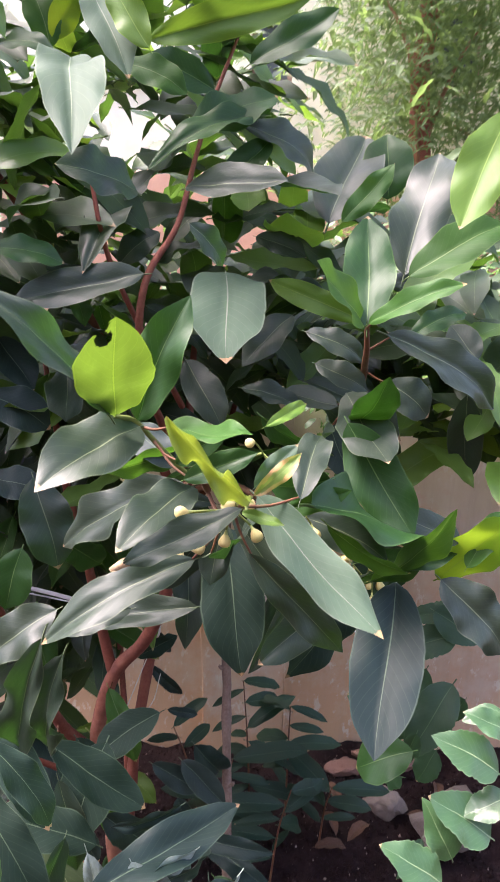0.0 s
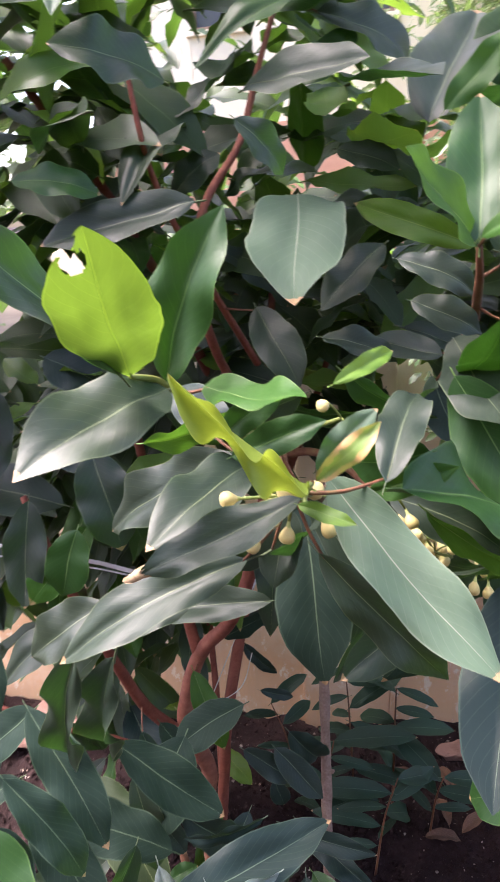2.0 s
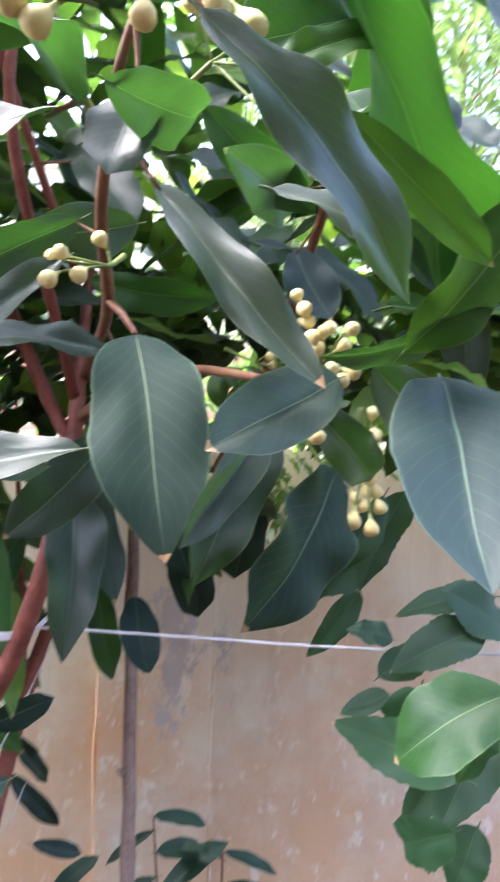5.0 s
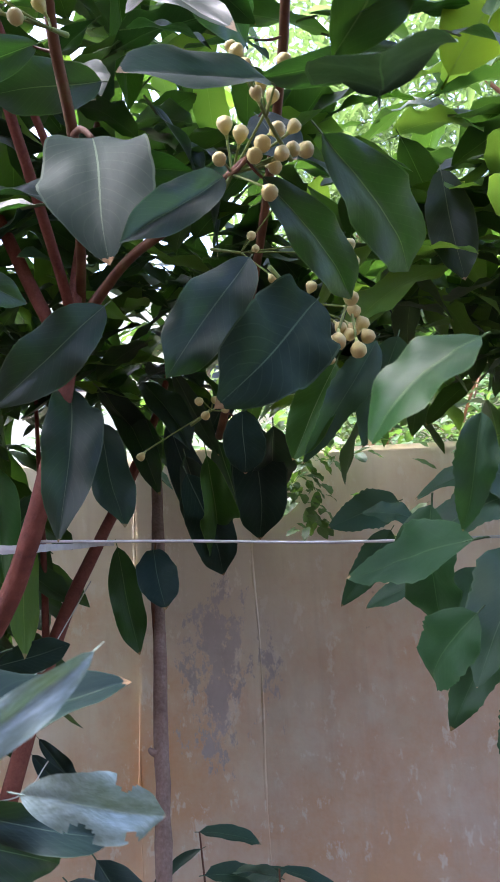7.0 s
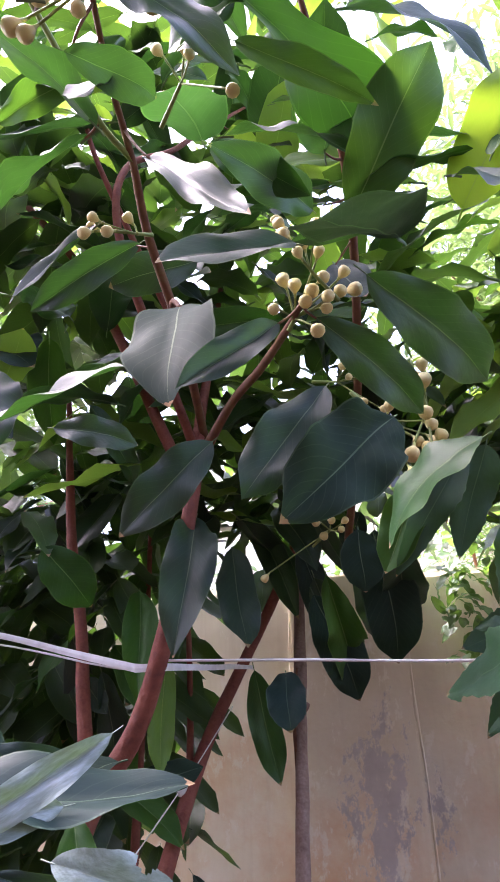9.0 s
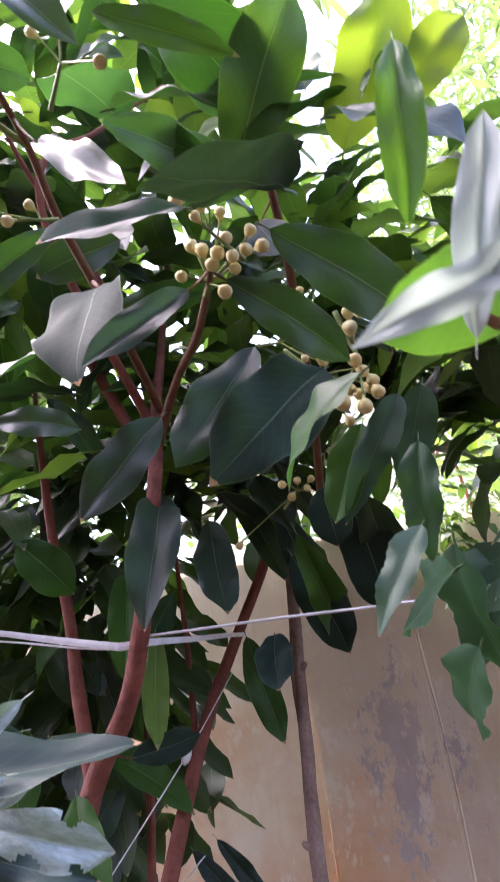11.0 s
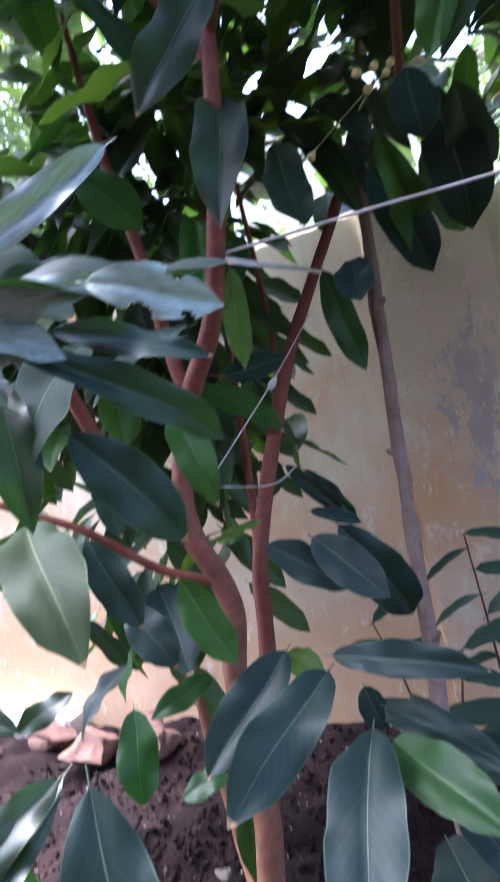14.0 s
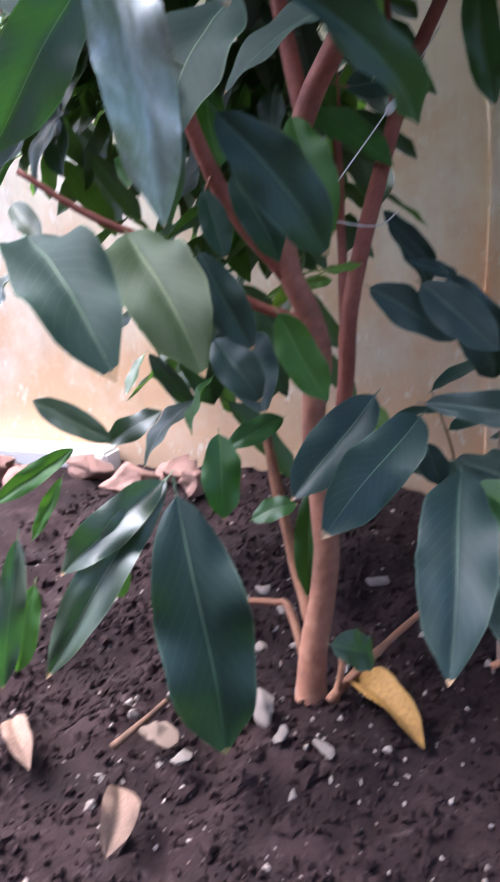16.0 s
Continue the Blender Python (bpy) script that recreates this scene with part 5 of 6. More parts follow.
def join_leaves():
    """A thin straight shoot from the nearest wood to the foot of each leaf that stands close to it."""
    for foot, along, kind in LEAF_BASES:
        near = min(WOOD, key=lambda p: (p - foot).length_squared)
        if 0.010 < (near - foot).length < 0.045:
            mid = near.lerp(foot, 0.5) + Vector((0, 0, -0.002))
            stem("shoot", [(*near, 0.0013), (*mid, 0.0011), (*(foot + along * 0.004), 0.0008)], GREEN_TWIG if kind in "yct" else TWIG, shrub, sides=5, steps=3)


join_leaves()

# ---- leaf mass further in ----
rng = random.Random(4)


def mass(name, parent, count, region, size, material, label, tilt=0.5, shape=1, slim=1.0, hang=0.0, single=0):
    """Loose sprays of leaves filling a region: region(rng) gives a place or None."""
    spots = []
    tpl = leaf_template(shape)
    while len(spots) < count:
        p = region(rng)
        if p is None:
            continue
        ang = rng.uniform(0, 2 * math.pi)
        axis = Vector((math.cos(ang), math.sin(ang) - 0.25, rng.uniform(-0.9, 0.35) - hang)).normalized()
        up = Vector((rng.uniform(-tilt, tilt), rng.uniform(-tilt, tilt) - 0.45, 1.0))
        length = size * rng.uniform(0.65, 1.2)
        spots.append(leaf_pose(p, Vector(p) + axis * length, length * rng.uniform(0.34, 0.46) * slim, up))
    if single:
        spots.sort(key=lambda m: m.translation.y)
        for k, m in enumerate(spots[:single]):
            put("leaf", leaf_of("om"[k % 5 == 0], k % 9), parent, m)
        spots = spots[single:]
    ob = put(name, scatter_mesh(name, material, spots, tpl), parent, label=label)
    ob["kind"] = "stuff"
    return ob


def upper(r):
    x, y, z = r.uniform(-0.9, 0.85), r.uniform(0.80, 1.36), r.uniform(0.84, 1.62)
    if x > -0.3 and z < 1.0 + 0.05 * math.sin(x * 9):
        return None
    if x > 0.05 and z > 1.36 - 0.35 * (x - 0.05):
        return None
    if x < -0.30 and 0.95 < z < 1.45 and r.random() < 0.74:
        return None
    if z > 1.60:
        return None
    return (x, y, z)


def crown(r):
    x, y, z = r.uniform(-0.75, -0.05), r.uniform(0.66, 0.95), r.uniform(1.22, 1.62)
    if x > -0.2 and r.random() < 0.6:
        return None
    return (x, y, z)


def canopy(r):
    x, y, z = r.uniform(-0.75, 0.95), r.uniform(0.55, 1.15), r.uniform(1.50, 1.95)
    if z < 1.34 + 0.30 * y + 0.05:
        return None
    return (x, y, z)


def left_low(r):
    x, y, z = r.uniform(-0.80, -0.24), r.uniform(0.98, 1.38), r.uniform(0.28, 1.05)
    if x > -0.36 and z < 0.5:
        return None
    if x < -0.44 and z < 0.62 and r.random() < 0.85:
        return None
    return (x, y, z)


def behind(r):
    x, y, z = r.uniform(-0.35, 0.28), r.uniform(1.05, 1.42), r.uniform(0.90, 1.2)
    if z < 0.98 + 0.06 * math.sin(x * 17):
        return None
    return (x, y, z)


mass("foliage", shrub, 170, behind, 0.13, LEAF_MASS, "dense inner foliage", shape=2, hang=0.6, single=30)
def right_upper(r):
    x, y, z = r.uniform(0.26, 0.95), r.uniform(1.05, 1.42), r.uniform(0.72, 1.30)
    if z < 0.93 - 0.12 * (x - 0.26) + 0.05 * math.sin(x * 21):
        return None
    return (x, y, z)


mass("foliage", shrub, 150, right_upper, 0.105, LEAF_MASS, "shaded foliage before the wall top", shape=0, hang=0.4)
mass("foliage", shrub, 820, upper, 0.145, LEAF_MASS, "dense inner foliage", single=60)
mass("foliage", shrub, 120, crown, 0.14, LEAF_MASS, "upper foliage", shape=0)
mass("foliage", shrub, 120, canopy, 0.145, LEAF_MASS, "top foliage", shape=1)
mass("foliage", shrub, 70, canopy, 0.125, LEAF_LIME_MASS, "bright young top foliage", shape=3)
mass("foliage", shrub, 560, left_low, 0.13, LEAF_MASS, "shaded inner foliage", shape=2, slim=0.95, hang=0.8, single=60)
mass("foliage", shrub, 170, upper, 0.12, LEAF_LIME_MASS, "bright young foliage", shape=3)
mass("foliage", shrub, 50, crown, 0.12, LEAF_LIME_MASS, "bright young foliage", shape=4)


def right_top(r):
    x, y, z = r.uniform(0.24, 1.0), r.uniform(0.75, 1.35), r.uniform(0.98, 1.5)
    if z > 1.34 - 0.35 * (x - 0.05) or z < 0.98 + 0.04 * math.sin(x * 19):
        return None
    return (x, y, z)


# Lime colour gives these leaves their sunlit look beside the darker mass.
mass("foliage", shrub, 110, right_top, 0.14, LEAF_LIME_MASS, "green foliage tinted lime as if sunlit", shape=1)
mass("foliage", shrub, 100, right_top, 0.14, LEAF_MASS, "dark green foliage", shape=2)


# ---- stake and cords ----
stake = empty("stake")
stem("stick", [(-0.022, 0.945, -0.05, 0.0095), (-0.027, 0.950, 0.18, 0.0090), (-0.029, 0.985, 0.30, 0.0086), (-0.031, 1.022, 0.42, 0.0090), (-0.036, 1.09, 0.59, 0.0080), (-0.0385, 1.156, 0.75, 0.0082), (-0.043, 1.22, 0.90, 0.0072)], STAKE, stake, sides=12, lumps=0.3)
for kx, ky, kz, dx in ((-0.029, 0.985, 0.30, 1), (-0.034, 1.055, 0.50, -1), (-0.0385, 1.13, 0.69, 1)):
    stem("knot", [(kx, ky, kz, 0.0055), (kx + 0.009 * dx, ky - 0.004, kz + 0.006, 0.0045), (kx + 0.013 * dx, ky - 0.005, kz + 0.010, 0.0025)], STAKE, stake, sides=7, lumps=0.4, label="cut side-shoot stub")
stem("bark_strip", [(-0.0405, 1.14, 0.745, 0.002), (-0.046, 1.128, 0.70, 0.003), (-0.043, 1.112, 0.655, 0.003), (-0.041, 1.095, 0.61, 0.0015)], TWIG, stake, sides=5, lumps=0.5, label="loose brown bark strip")
tagged(stake, "weathered grey wooden stick leaning beside the shrub", "stake")


def cord(name, points, radius, material, label, sag=0.0):
    pts = [(*p, radius) for p in points]
    ob = stem(name, pts, material, None, sides=6, steps=8, lumps=0.2)
    tagged(ob, label, "cord")
    return ob


def tape(points, label):
    """A flat plastic tape on edge: points with the tape's width at each."""
    bm = bmesh.new()
    rings = []
    fine = []
    for (p, q) in zip(points, points[1:]):
        fine += [tuple(a + (c - a) * k / 8 for a, c in zip(p, q)) for k in range(8)]
    fine.append(points[-1])
    for k, (x, y, z, w) in enumerate(fine):
        w *= 1 + 0.18 * noise.noise(Vector((k * 0.4, 0, 3)))
        lift = 0.0012 * noise.noise(Vector((k * 0.25, 5, 0)))
        rings.append([bm.verts.new((x, y + dy, z + dz * w / 2 + lift)) for dy, dz in ((-0.0006, -1), (-0.0012, 0), (-0.0006, 1), (0.0006, 1), (0.0006, -1))])
    for r0, r1 in zip(rings, rings[1:]):
        for c in range(5):
            bm.faces.new((r0[c], r0[(c + 1) % 5], r1[(c + 1) % 5], r1[c]))
    me = bpy.data.meshes.new("tape")
    bmesh.ops.recalc_face_normals(bm, faces=bm.faces[:])
    bm.to_mesh(me)
    bm.free()
    me.materials.append(WIRE)
    ob = put("tape", me)
    tagged(ob, label, "tape")
    return ob


tape([(-1.25, 0.84, 0.93, 0.004), (-0.60, 0.855, 0.818, 0.005), (-0.325, 0.852, 0.776, 0.006), (-0.150, 0.848, 0.730, 0.008), (-0.122, 0.856, 0.730, 0.007), (-0.088, 1.090, 0.745, 0.005)], "white plastic tape tied round the shrub's stems")
cord("cord", [(-1.25, 0.83, 0.90), (-0.62, 0.85, 0.800), (-0.34, 0.853, 0.768), (-0.18, 0.850, 0.733), (-0.136, 0.852, 0.729)], 0.0011, WIRE, "white cord knotted to the tape on the shrub")
cord("cord", [(-0.134, 0.858, 0.737), (0.02, 0.846, 0.728), (0.18, 0.834, 0.718), (0.46, 0.80, 0.712)], 0.0014, WIRE, "thin taut white cord across the wall")
slanting = cord("thread", [(-0.118, 1.092, 0.700), (-0.15, 1.0, 0.62), (-0.196, 0.885, 0.525)], 0.0008, THREAD, "thin pale thread slanting between the stems")
cord("thread", [(-0.196, 0.888, 0.512), (-0.16, 0.95, 0.50), (-0.152, 1.02, 0.512)], 0.0008, THREAD, "thin pale thread slanting between the stems")

stem("knot", [(-0.153, 0.990, 0.607, 0.0015), (-0.152, 0.991, 0.611, 0.0042), (-0.150, 0.998, 0.617, 0.0038), (-0.148, 1.003, 0.622, 0.0012)], THREAD, slanting, sides=7, lumps=0.5, label="small pale knot")

# ---- seedlings at the wall ----
TEAL = leaf_material("leaf_seedling", (0.010, 0.036, 0.022), (0.024, 0.064, 0.037), (0.10, 0.18, 0.10), 0.48, 0.2, (0.07, 0.20, 0.07), spec=0.35)


def seedling(at, height, lean, pairs, size, turn, label):
    root = empty("seedling")
    tagged(root, label, "seedling", "seedlings by the wall")
    top = (at[0] + lean[0], at[1] + lean[1], at[2] + height)
    pts = [(at[0], at[1], at[2] - 0.03, 0.0026), (at[0] + lean[0] * 0.4, at[1] + lean[1] * 0.4, at[2] + height * 0.55, 0.0020), (*top, 0.0012)]
    stem("stalk", pts, TWIG, root, sides=6)
    me = leaf_mesh("leaflet", TEAL, fold=0.2, arch=0.12, wave=0.02, rows=10, cols=4, seed=turn)
    r = random.Random(int(turn * 100))
    for k in range(2 * pairs):
        s = -1 if k % 2 else 1
        f = 0.28 + 0.72 * (k + r.uniform(-0.6, 0.6)) / max(2 * pairs - 1, 1)
        f = min(max(f, 0.2), 1.0)
        c = Vector((at[0] + lean[0] * f * f, at[1] + lean[1] * f * f, at[2] + height * f))
        ang = turn + s * r.uniform(0.6, 1.7)
        d = Vector((math.cos(ang), math.sin(ang) * 0.7, r.uniform(-0.75, 0.40)))
        length = size * r.uniform(0.55, 1.35)
        leaf(root, "m", c, c + d * length, length * r.uniform(0.24, 0.38), (r.uniform(-0.6, 0.6), -0.5, 1.0), me=me, name="leaflet")
    return root


seedling((0.02, 1.18, 0), 0.37, (-0.02, 0.02), 6, 0.10, 1.5, "young seedling with slender blue-green leaves by the wall")
seedling((0.10, 1.20, 0), 0.33, (0.0, -0.03), 5, 0.10, 1.2, "young seedling with slender blue-green leaves by the wall")
seedling((-0.10, 1.22, 0), 0.26, (-0.05, -0.03), 3, 0.09, 1.9, "young seedling with slender blue-green leaves by the wall")

seedling((-0.05, 1.10, 0), 0.24, (0.03, 0.02), 4, 0.12, 1.4, "young seedling with slender blue-green leaves by the wall")
seedling((0.06, 1.06, 0), 0.20, (0.04, 0.02), 4, 0.12, 1.8, "young seedling with slender blue-green leaves by the wall")
seedling((0.17, 1.14, 0), 0.17, (0.02, -0.02), 3, 0.11, 1.1, "young seedling with slender blue-green leaves by the wall")

# ---- things on the soil ----
def lump(name, at, size, material, label, category, seed, flat=0.6, turn=0.0):
    bm = bmesh.new()
    bmesh.ops.create_icosphere(bm, subdivisions=3, radius=1.0)
    facets = [Vector((math.sin(seed * (k + 1) * 3.7), math.cos(seed * (k + 2) * 2.9), math.sin(seed * (k + 3) * 1.9))).normalized() for k in range(9)]
    for v in bm.verts:
        for f in facets:
            over = v.co.dot(f) - 0.62
            if over > 0:
                v.co -= f * over
        n = noise.noise(v.co * 1.3 + Vector((seed, 0, 0))) * 0.45 + noise.noise(v.co * 3.1 + Vector((0, seed, 0))) * 0.16 + noise.noise(v.co * 8.0 + Vector((0, 0, seed))) * 0.07 + noise.noise(v.co * 20.0) * 0.03
        v.co = v.co * (1 + n)
        v.co.z = max(v.co.z, -0.5)
    me = bpy.data.meshes.new(name)
    bm.to_mesh(me)
    bm.free()
    me.materials.append(material)
    ob = put(name, me, None, pose(at[0], at[1], at[2], seed * 5 % 14, seed * 3 % 11, turn) @ Matrix.Diagonal((size[0], size[1], size[2], 1)))
    tagged(ob, label, category, "stones on the soil" if category == "stone" else "")
    return ob


STONES = [(-0.309, 0.963, 0.022, 0.016), (-0.207, 1.071, 0.025, 0.016), (-0.308, 0.873, 0.022, 0.013), (-0.262, 0.775, 0.034, 0.028), (-0.31, 0.68, 0.014, 0.018),
          (-0.176, 0.742, 0.010, 0.026), (-0.226, 0.744, 0.016, 0.014), (-0.36, 1.0, 0.020, 0.014), (-0.43, 0.95, 0.016, 0.013), (-0.33, 0.82, 0.012, 0.010)]
for k, (x, y, a, b) in enumerate(STONES):
    lump("stone", (x, y, 0.004), (0.74 * a, 0.66 * b, 0.45 * min(a, b)), STONE, "small pale grey stone half sunk in the soil", "stone", 1.3 + k * 2.1, turn=k * 47)
lump("stone", (-0.35, 0.701, 0.006), (0.022, 0.018, 0.012), CHIP, "speckled tan stone chip lying on the soil", "stone", 7.7, turn=30)
lump("rock", (0.455, 1.16, 0.02), (0.085, 0.06, 0.05), STONE, "large pale rock at the foot of the wall", "rock", 3.1)
lump("rock", (0.52, 1.25, 0.015), (0.05, 0.04, 0.03), STONE, "pale rock at the foot of the wall", "rock", 5.9)
lump("rock", (0.365, 1.38, 0.02), (0.075, 0.035, 0.035), BRICK, "dusty reddish rock against the wall", "rock", 8.2)
lump("rock", (0.337, 1.25, 0.01), (0.045, 0.04, 0.03), STONE, "pale rock at the foot of the wall", "rock", 2.2)
lump("rock", (0.26, 1.36, 0.01), (0.05, 0.03, 0.02), BRICK, "dusty reddish rock against the wall", "rock", 4.4)


def fallen(base, tip, width, facing, material, label, arch=0.2, fold=0.5):
    me = leaf_mesh("fallen_leaf", material, fold=fold, arch=arch, wave=0.04, twist=0.12, rows=20, cols=8, seed=base[0] * 9)
    ob = put("fallen_leaf", me, None, leaf_pose(base, tip, width, facing))
    tagged(ob, label, "fallen leaf", "fallen leaves on the soil")
    return ob


fallen((-0.188, 0.852, -0.004), (-0.084, 0.782, -0.006), 0.050, (0.35, -0.3, 1), DEAD_YELLOW, "ochre-yellow fallen leaf lying on the soil", 0.28, 0.7)
fallen((-0.345, 0.620, 0.012), (-0.312, 0.555, 0.008), 0.042, (0.5, 0.2, 1), DEAD_TAN, "curled tan fallen leaf lying on the soil", 0.35)
fallen((-0.52, 0.66, 0.010), (-0.45, 0.61, 0.006), 0.032, (-0.3, 0.1, 1), DEAD_TAN, "curled tan fallen leaf lying on the soil", 0.3)
fallen((0.055, 0.735, 0.10), (0.062, 0.690, 0.05), 0.03, (0.2, -1, 0.4), DEAD_TAN, "pale dry curled leaf near the soil", 0.35)
for k in range(9):
    x, y = 0.16 + 0.07 * (k % 5) + 0.02 * math.sin(k * 5), 1.12 + 0.03 * k
    a = k * 1.9
    fallen((x, y, 0.012), (x + 0.07 * math.cos(a), y + 0.07 * math.sin(a), 0.008), 0.03, (0.3 * math.sin(a), -0.2, 1), LITTER, "dry brown fallen leaf among the litter by the wall", 0.3)


def stick(points, radius, label, material=None):
    pts = [(*p, radius * (1 - 0.12 * i)) for i, p in enumerate(points)]
    ob = stem("twig_litter", pts, material or BARK_PALE, None, sides=7, lumps=0.3)
    tagged(ob, label, "stick", "sticks on the soil")
    return ob


stick([(-0.196, 0.812, 0.0), (-0.170, 0.86, 0.018), (-0.145, 0.91, 0.03), (-0.120, 0.945, 0.045)], 0.006, "bent bare twig beside the trunk")
stick([(-0.192, 0.82, -0.005), (-0.185, 0.83, 0.03), (-0.186, 0.835, 0.05)], 0.005, "short snapped twig beside the trunk")
stick([(-0.386, 0.665, 0.008), (-0.375, 0.70, 0.010), (-0.365, 0.74, 0.012)], 0.0045, "short rotten stick lying on the soil", LITTER)
stick([(-0.235, 0.85, 0.0), (-0.275, 0.90, 0.05), (-0.30, 0.905, 0.052), (-0.34, 0.90, 0.05)], 0.006, "bent root sprout beside the trunk")
stick([(-0.228, 0.86, 0.05), (-0.262, 0.90, 0.12), (-0.285, 0.92, 0.20), (-0.30, 0.93, 0.28)], 0.009, "brown side shoot rising from the trunk base")
stick([(-0.03, 0.86, 0.05), (0.03, 0.89, 0.07), (0.10, 0.91, 0.09)], 0.004, "thin bare twig low over the soil")

# ---- loose soil crumbs ----
def crumbs(name, count, region, sizes, material, label, seed, level=1):
    r = random.Random(seed)
    bm = bmesh.new()
    bmesh.ops.create_icosphere(bm, subdivisions=level, radius=1.0)
    tv = [tuple(v.co * (1 + 0.75 * noise.noise(v.co * 2.1 + Vector((seed, 1, 2))))) for v in bm.verts]
    tf = [tuple(v.index for v in f.verts) for f in bm.faces]
    bm.free()
    spots = []
    while len(spots) < count:
        x, y = r.uniform(region[0], region[1]), r.uniform(region[2], region[3])
        s = sizes[0] + (sizes[1] - sizes[0]) * r.random() ** 4
        m = pose(x, y, soil_height(x, y) + s * 0.3, r.uniform(0, 360), r.uniform(0, 360), r.uniform(0, 360))
        spots.append(m @ Matrix.Diagonal((s * r.uniform(0.6, 1.4), s * r.uniform(0.6, 1.4), s * r.uniform(0.4, 1.0), 1)))
    me = scatter_mesh(name, material, spots, (tv, tf, None))
    me.polygons.foreach_set("use_smooth", [False] * len(me.polygons))
    ob = put(name, me)
    tagged(ob, label, "soil", kind="stuff")


crumbs("soil_crumbs", 22000, (-0.95, 0.60, 0.35, 1.46), (0.001, 0.0055), CLOD, "loose dark soil crumbs", 5, 1)
crumbs("soil_clods", 900, (-0.95, 0.55, 0.40, 1.46), (0.005, 0.012), CLOD, "dark broken soil clods", 6, 2)
crumbs("soil_clods", 2600, (-0.62, 0.12, 0.48, 1.12), (0.002, 0.0065), CLOD, "dark broken soil clods round the trunk", 11, 2)
crumbs("gravel", 1500, (-0.85, 0.55, 0.45, 1.46), (0.0008, 0.0042), STONE, "small pale grit scattered in the soil", 8, 1)

crumbs("gravel", 120, (-0.46, -0.04, 0.60, 1.05), (0.002, 0.007), STONE, "pale stone and plaster fragments in the soil", 21, 1)

# ---- beyond the wall ----
SMALL = leaf_material("leaf_small", (0.035, 0.095, 0.024), (0.090, 0.180, 0.040), (0.2, 0.32, 0.1), 0.45, 0.35, (0.24, 0.46, 0.05), island=True)
FAR = leaf_material("leaf_far", (0.040, 0.078, 0.026), (0.105, 0.165, 0.055), (0.2, 0.3, 0.1), 0.6, 0.4, (0.26, 0.42, 0.10), island=True)

hedge = empty("small_leaved_bush")
tagged(hedge, "small-leaved bright green bush growing over the wall top", "bush")


def over_wall(r):
    x, y = r.uniform(0.18, 1.5), r.uniform(1.36, 2.1)
    z = r.uniform(0.74, 1.45)
    if y < 1.63 and z < 0.80 + 0.16 * math.sin(x * 13) + (0.1 if x < 0.34 else 0):
        return None
    if y > 1.46 and y < 1.62 and z < 0.95:
        return None
    if z > 1.16 + 0.35 * x - 0.1 * r.random():
        return None
    return (x, y, z)


def behind_wall(r):
    x, y, z = r.uniform(-0.6, 1.9), r.uniform(1.68, 2.5), r.uniform(0.7, 1.5)
    if z > 1.2 + 0.25 * math.sin(x * 4.0) * math.sin(y * 3) + 0.1 * x:
        return None
    return (x, y, z)


mass("foliage", hedge, 2000, behind_wall, 0.06, SMALL, "small glossy leaves", shape=1, slim=1.2)
mass("foliage", hedge, 1700, over_wall, 0.048, SMALL, "small glossy leaves", shape=2, slim=1.25)
def sprig(r):
    x, z = r.gauss(0.205, 0.035), r.uniform(0.77, 0.97)
    if abs(x - 0.205) > 0.02 + 0.35 * (z - 0.76):
        return None
    return (x, r.uniform(1.38, 1.455), z)


mass("foliage", hedge, 110, sprig, 0.036, SMALL, "drooping sprig of small leaves", shape=1, slim=1.3, hang=0.5)
for k in range(7):
    x = 0.3 + 0.17 * k
    stem("twig", [(x, 1.75, 0.6, 0.006), (x - 0.03, 1.7, 0.95, 0.004), (x - 0.06 + 0.02 * k, 1.55, 1.1, 0.003), (x - 0.1, 1.42, 1.0, 0.0015)], TWIG, hedge, sides=5)


def far_tree(at, height, spread, count, size, seed, label, slim=0.6, girth=1.0, bark=None):
    r = random.Random(seed)
    t = empty("tree")
    tagged(t, label, "tree", "trees beyond the wall")
    x, y, z = at
    stem("trunk", [(x, y, z - 0.1, 0.07 * girth), (x + 0.05, y, z + height * 0.35, 0.05 * girth), (x - 0.05, y, z + height * 0.7, 0.035 * girth), (x, y, z + height, 0.012)], bark or BARK_PALE, t)
    tips = []
    for k in range(9):
        a = k * 2.4 + seed
        b = z + height * (0.25 + 0.08 * k)
        e = (x + spread * math.cos(a) * r.uniform(0.6, 1), y + spread * math.sin(a) * r.uniform(0.6, 1), b + height * 0.22)
        stem("limb", [(x, y, b, 0.02), ((x + e[0]) / 2, (y + e[1]) / 2, b + height * 0.14, 0.012), (*e, 0.005)], BARK_PALE, t, sides=6)
        tips.append(e)

    def near_limb(q):
        c = q.choice(tips)
        return (c[0] + q.gauss(0, spread * 0.36), c[1] + q.gauss(0, spread * 0.36), max(c[2] + q.gauss(0, height * 0.13), 0.4))

    mass("crown", t, count, near_limb, size, FAR, "airy crown of fine leaves", slim=slim)


far_tree((1.12, 4.6, 0.0), 3.4, 0.48, 6000, 0.12, 3, "airy feathery green tree with a reddish trunk beyond the wall", 0.35, 1.7, BARK)
far_tree((-4.2, 4.0, 0.0), 4.4, 1.4, 7000, 0.20, 6, "leafy green tree standing beyond the wall")
far_tree((2.6, 4.6, 0.0), 4.6, 1.6, 7000, 0.20, 9, "leafy green tree standing beyond the wall")
far_tree((-2.9, 3.6, 0.0), 3.0, 1.2, 1600, 0.16, 12, "leafy green tree standing beyond the wall")
far_tree((3.6, 7.6, 0.0), 6.4, 2.4, 7500, 0.30, 15, "tall leafy tree in the distance")
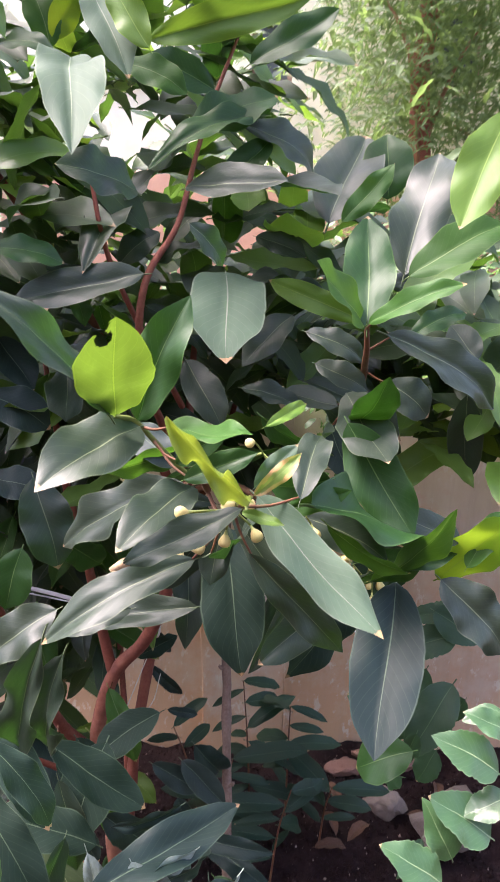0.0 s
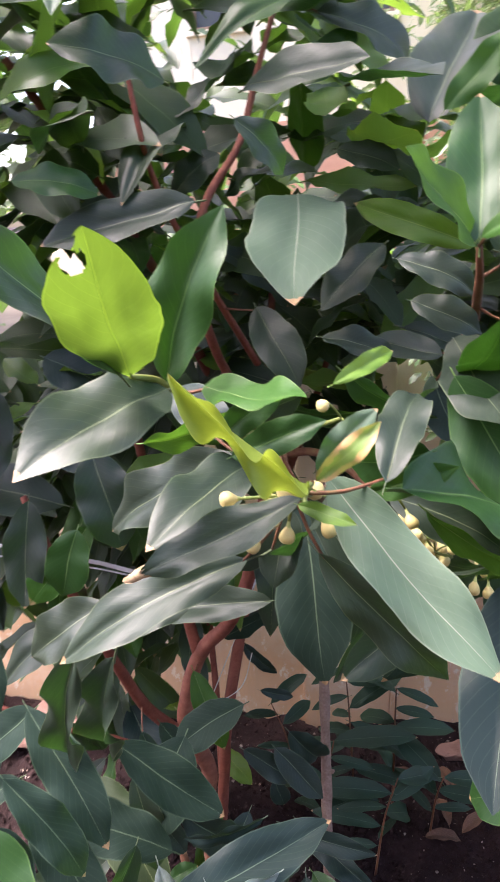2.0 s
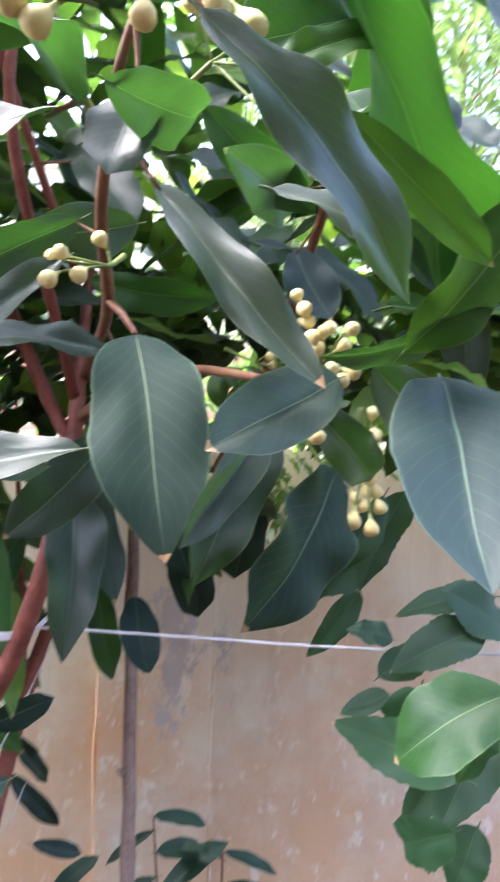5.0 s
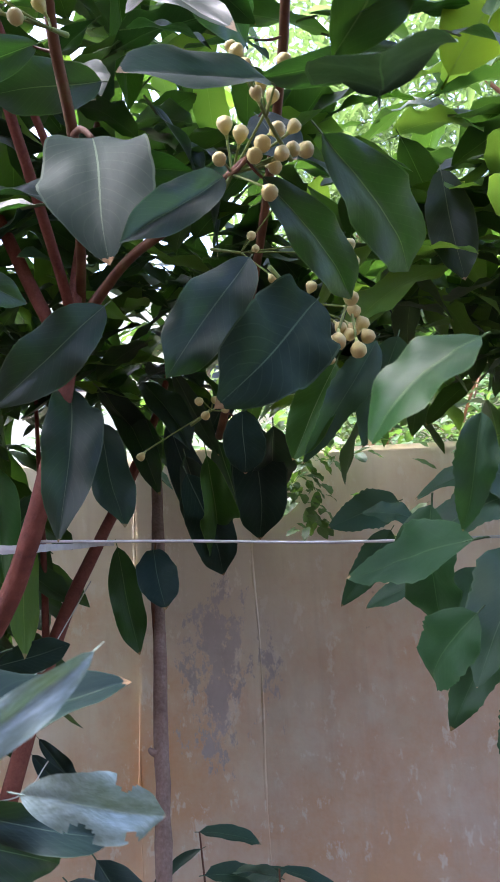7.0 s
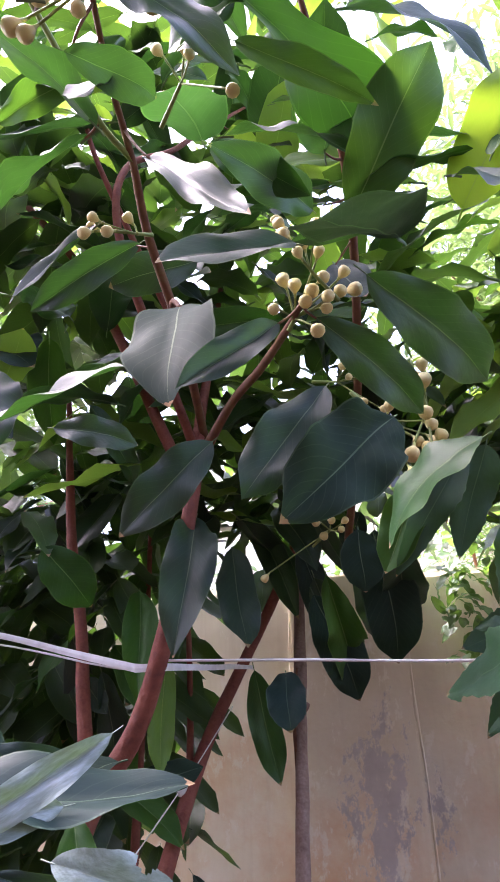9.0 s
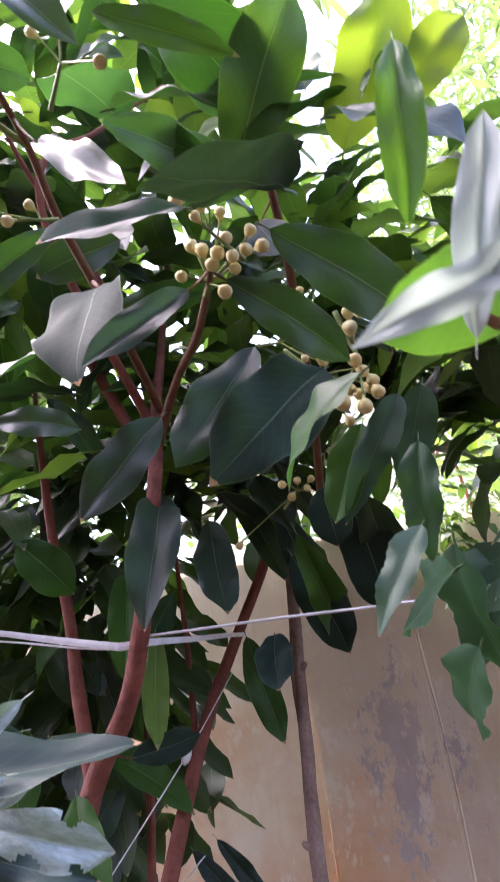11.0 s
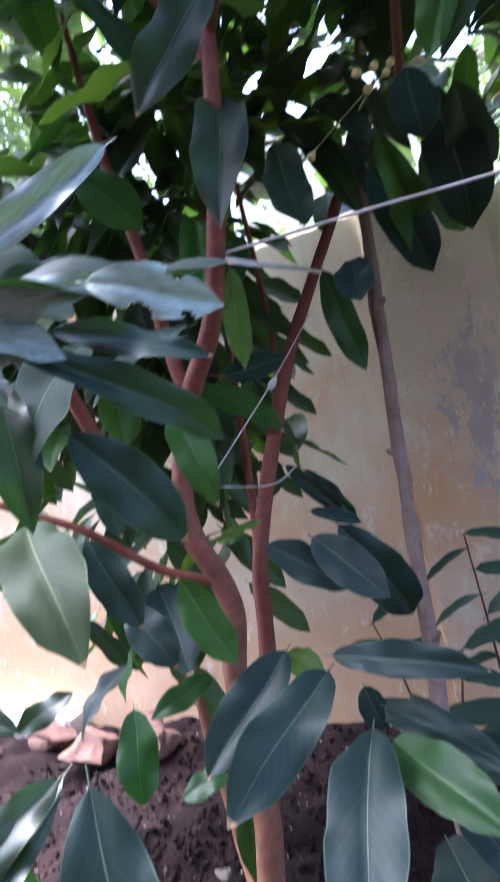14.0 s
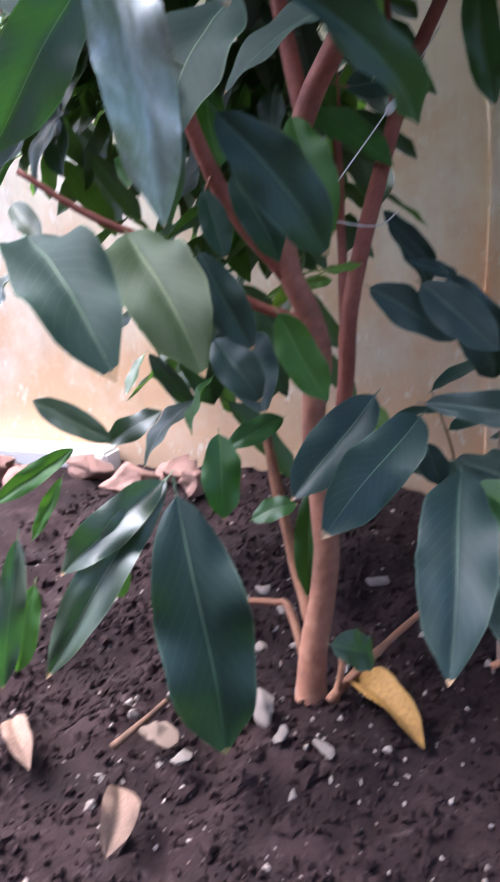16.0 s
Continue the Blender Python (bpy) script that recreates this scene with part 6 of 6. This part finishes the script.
far_tree((-7.5, 7.5, 0.0), 6.4, 2.4, 7500, 0.30, 18, "tall leafy tree in the distance")

def far_house():
    """The cream house across the yard: wall with real window openings, a plinth and a flat roof slab."""
    house = empty("house")
    tagged(house, "pale cream rendered house with brown windows beyond the trees", "house")
    y0, y1 = 9.0, 9.25
    holes = [(-1.9, -1.25), (0.02, 0.52), (2.2, 2.85)]
    x = -3.2
    for k, (a, b) in enumerate(holes + [(4.2, 4.2)]):
        box("wall", (x, y0, 0.0), (a, y1, 4.6), FACADE, house, 0.01)
        if b > a:
            box("wall", (a, y0 + 0.002, 0.0), (b, y1, 3.30), FACADE, house, 0.0)
            box("wall", (a, y0 + 0.002, 4.15), (b, y1, 4.6), FACADE, house, 0.0)
            win = box("window", (a, y0 + 0.12, 3.30), (b, y0 + 0.14, 4.15), GLASS_DARK, house, 0.0, "dark window pane")
            for lo, hi in (((a, y0 + 0.08, 3.30), (a + 0.06, y0 + 0.12, 4.15)), ((b - 0.06, y0 + 0.08, 3.30), (b, y0 + 0.12, 4.15)), ((a + 0.06, y0 + 0.08, 4.09), (b - 0.06, y0 + 0.12, 4.15)), ((a + 0.06, y0 + 0.08, 3.30), (b - 0.06, y0 + 0.12, 3.36))):
                box("frame", lo, hi, STAKE, win, 0.004, "brown wooden window frame")
            box("sill", (a - 0.05, y0 - 0.06, 3.24), (b + 0.05, y0 + 0.08, 3.298), FACADE, win, 0.006)
        x = b
    box("roof", (-3.3, y0 - 0.06, 4.602), (4.4, y1 + 2.5, 4.75), FACADE, house, 0.01)
    box("lower_wall", (-3.2, y0 - 0.05, 0.0), (4.2, y0 - 0.002, 2.25), SALMON, house, 0.01, "salmon-pink painted lower wall")


far_house()


for k, (x, y, a) in enumerate(((-0.98, 1.37, 12), (-0.74, 1.39, -34), (-1.22, 1.31, 41), (-0.83, 1.31, 65), (-1.08, 1.27, -20), (-0.66, 1.33, 10))):
    chunk = lump("brick", (x, y, 0.012), (0.075 - 0.006 * k, 0.05, 0.034), BRICK, "broken pink clay brick lying by the wall", "brick", 2.7 + k * 1.9, turn=a)
    chunk["group"] = "bricks by the wall"
kerb = box("kerb", (-4.0, 1.40, -0.1), (-0.95, 1.466, 0.035), HOUSE, None, 0.008)
tagged(kerb, "low pale kerb along the foot of the wall", "kerb", kind="structure")
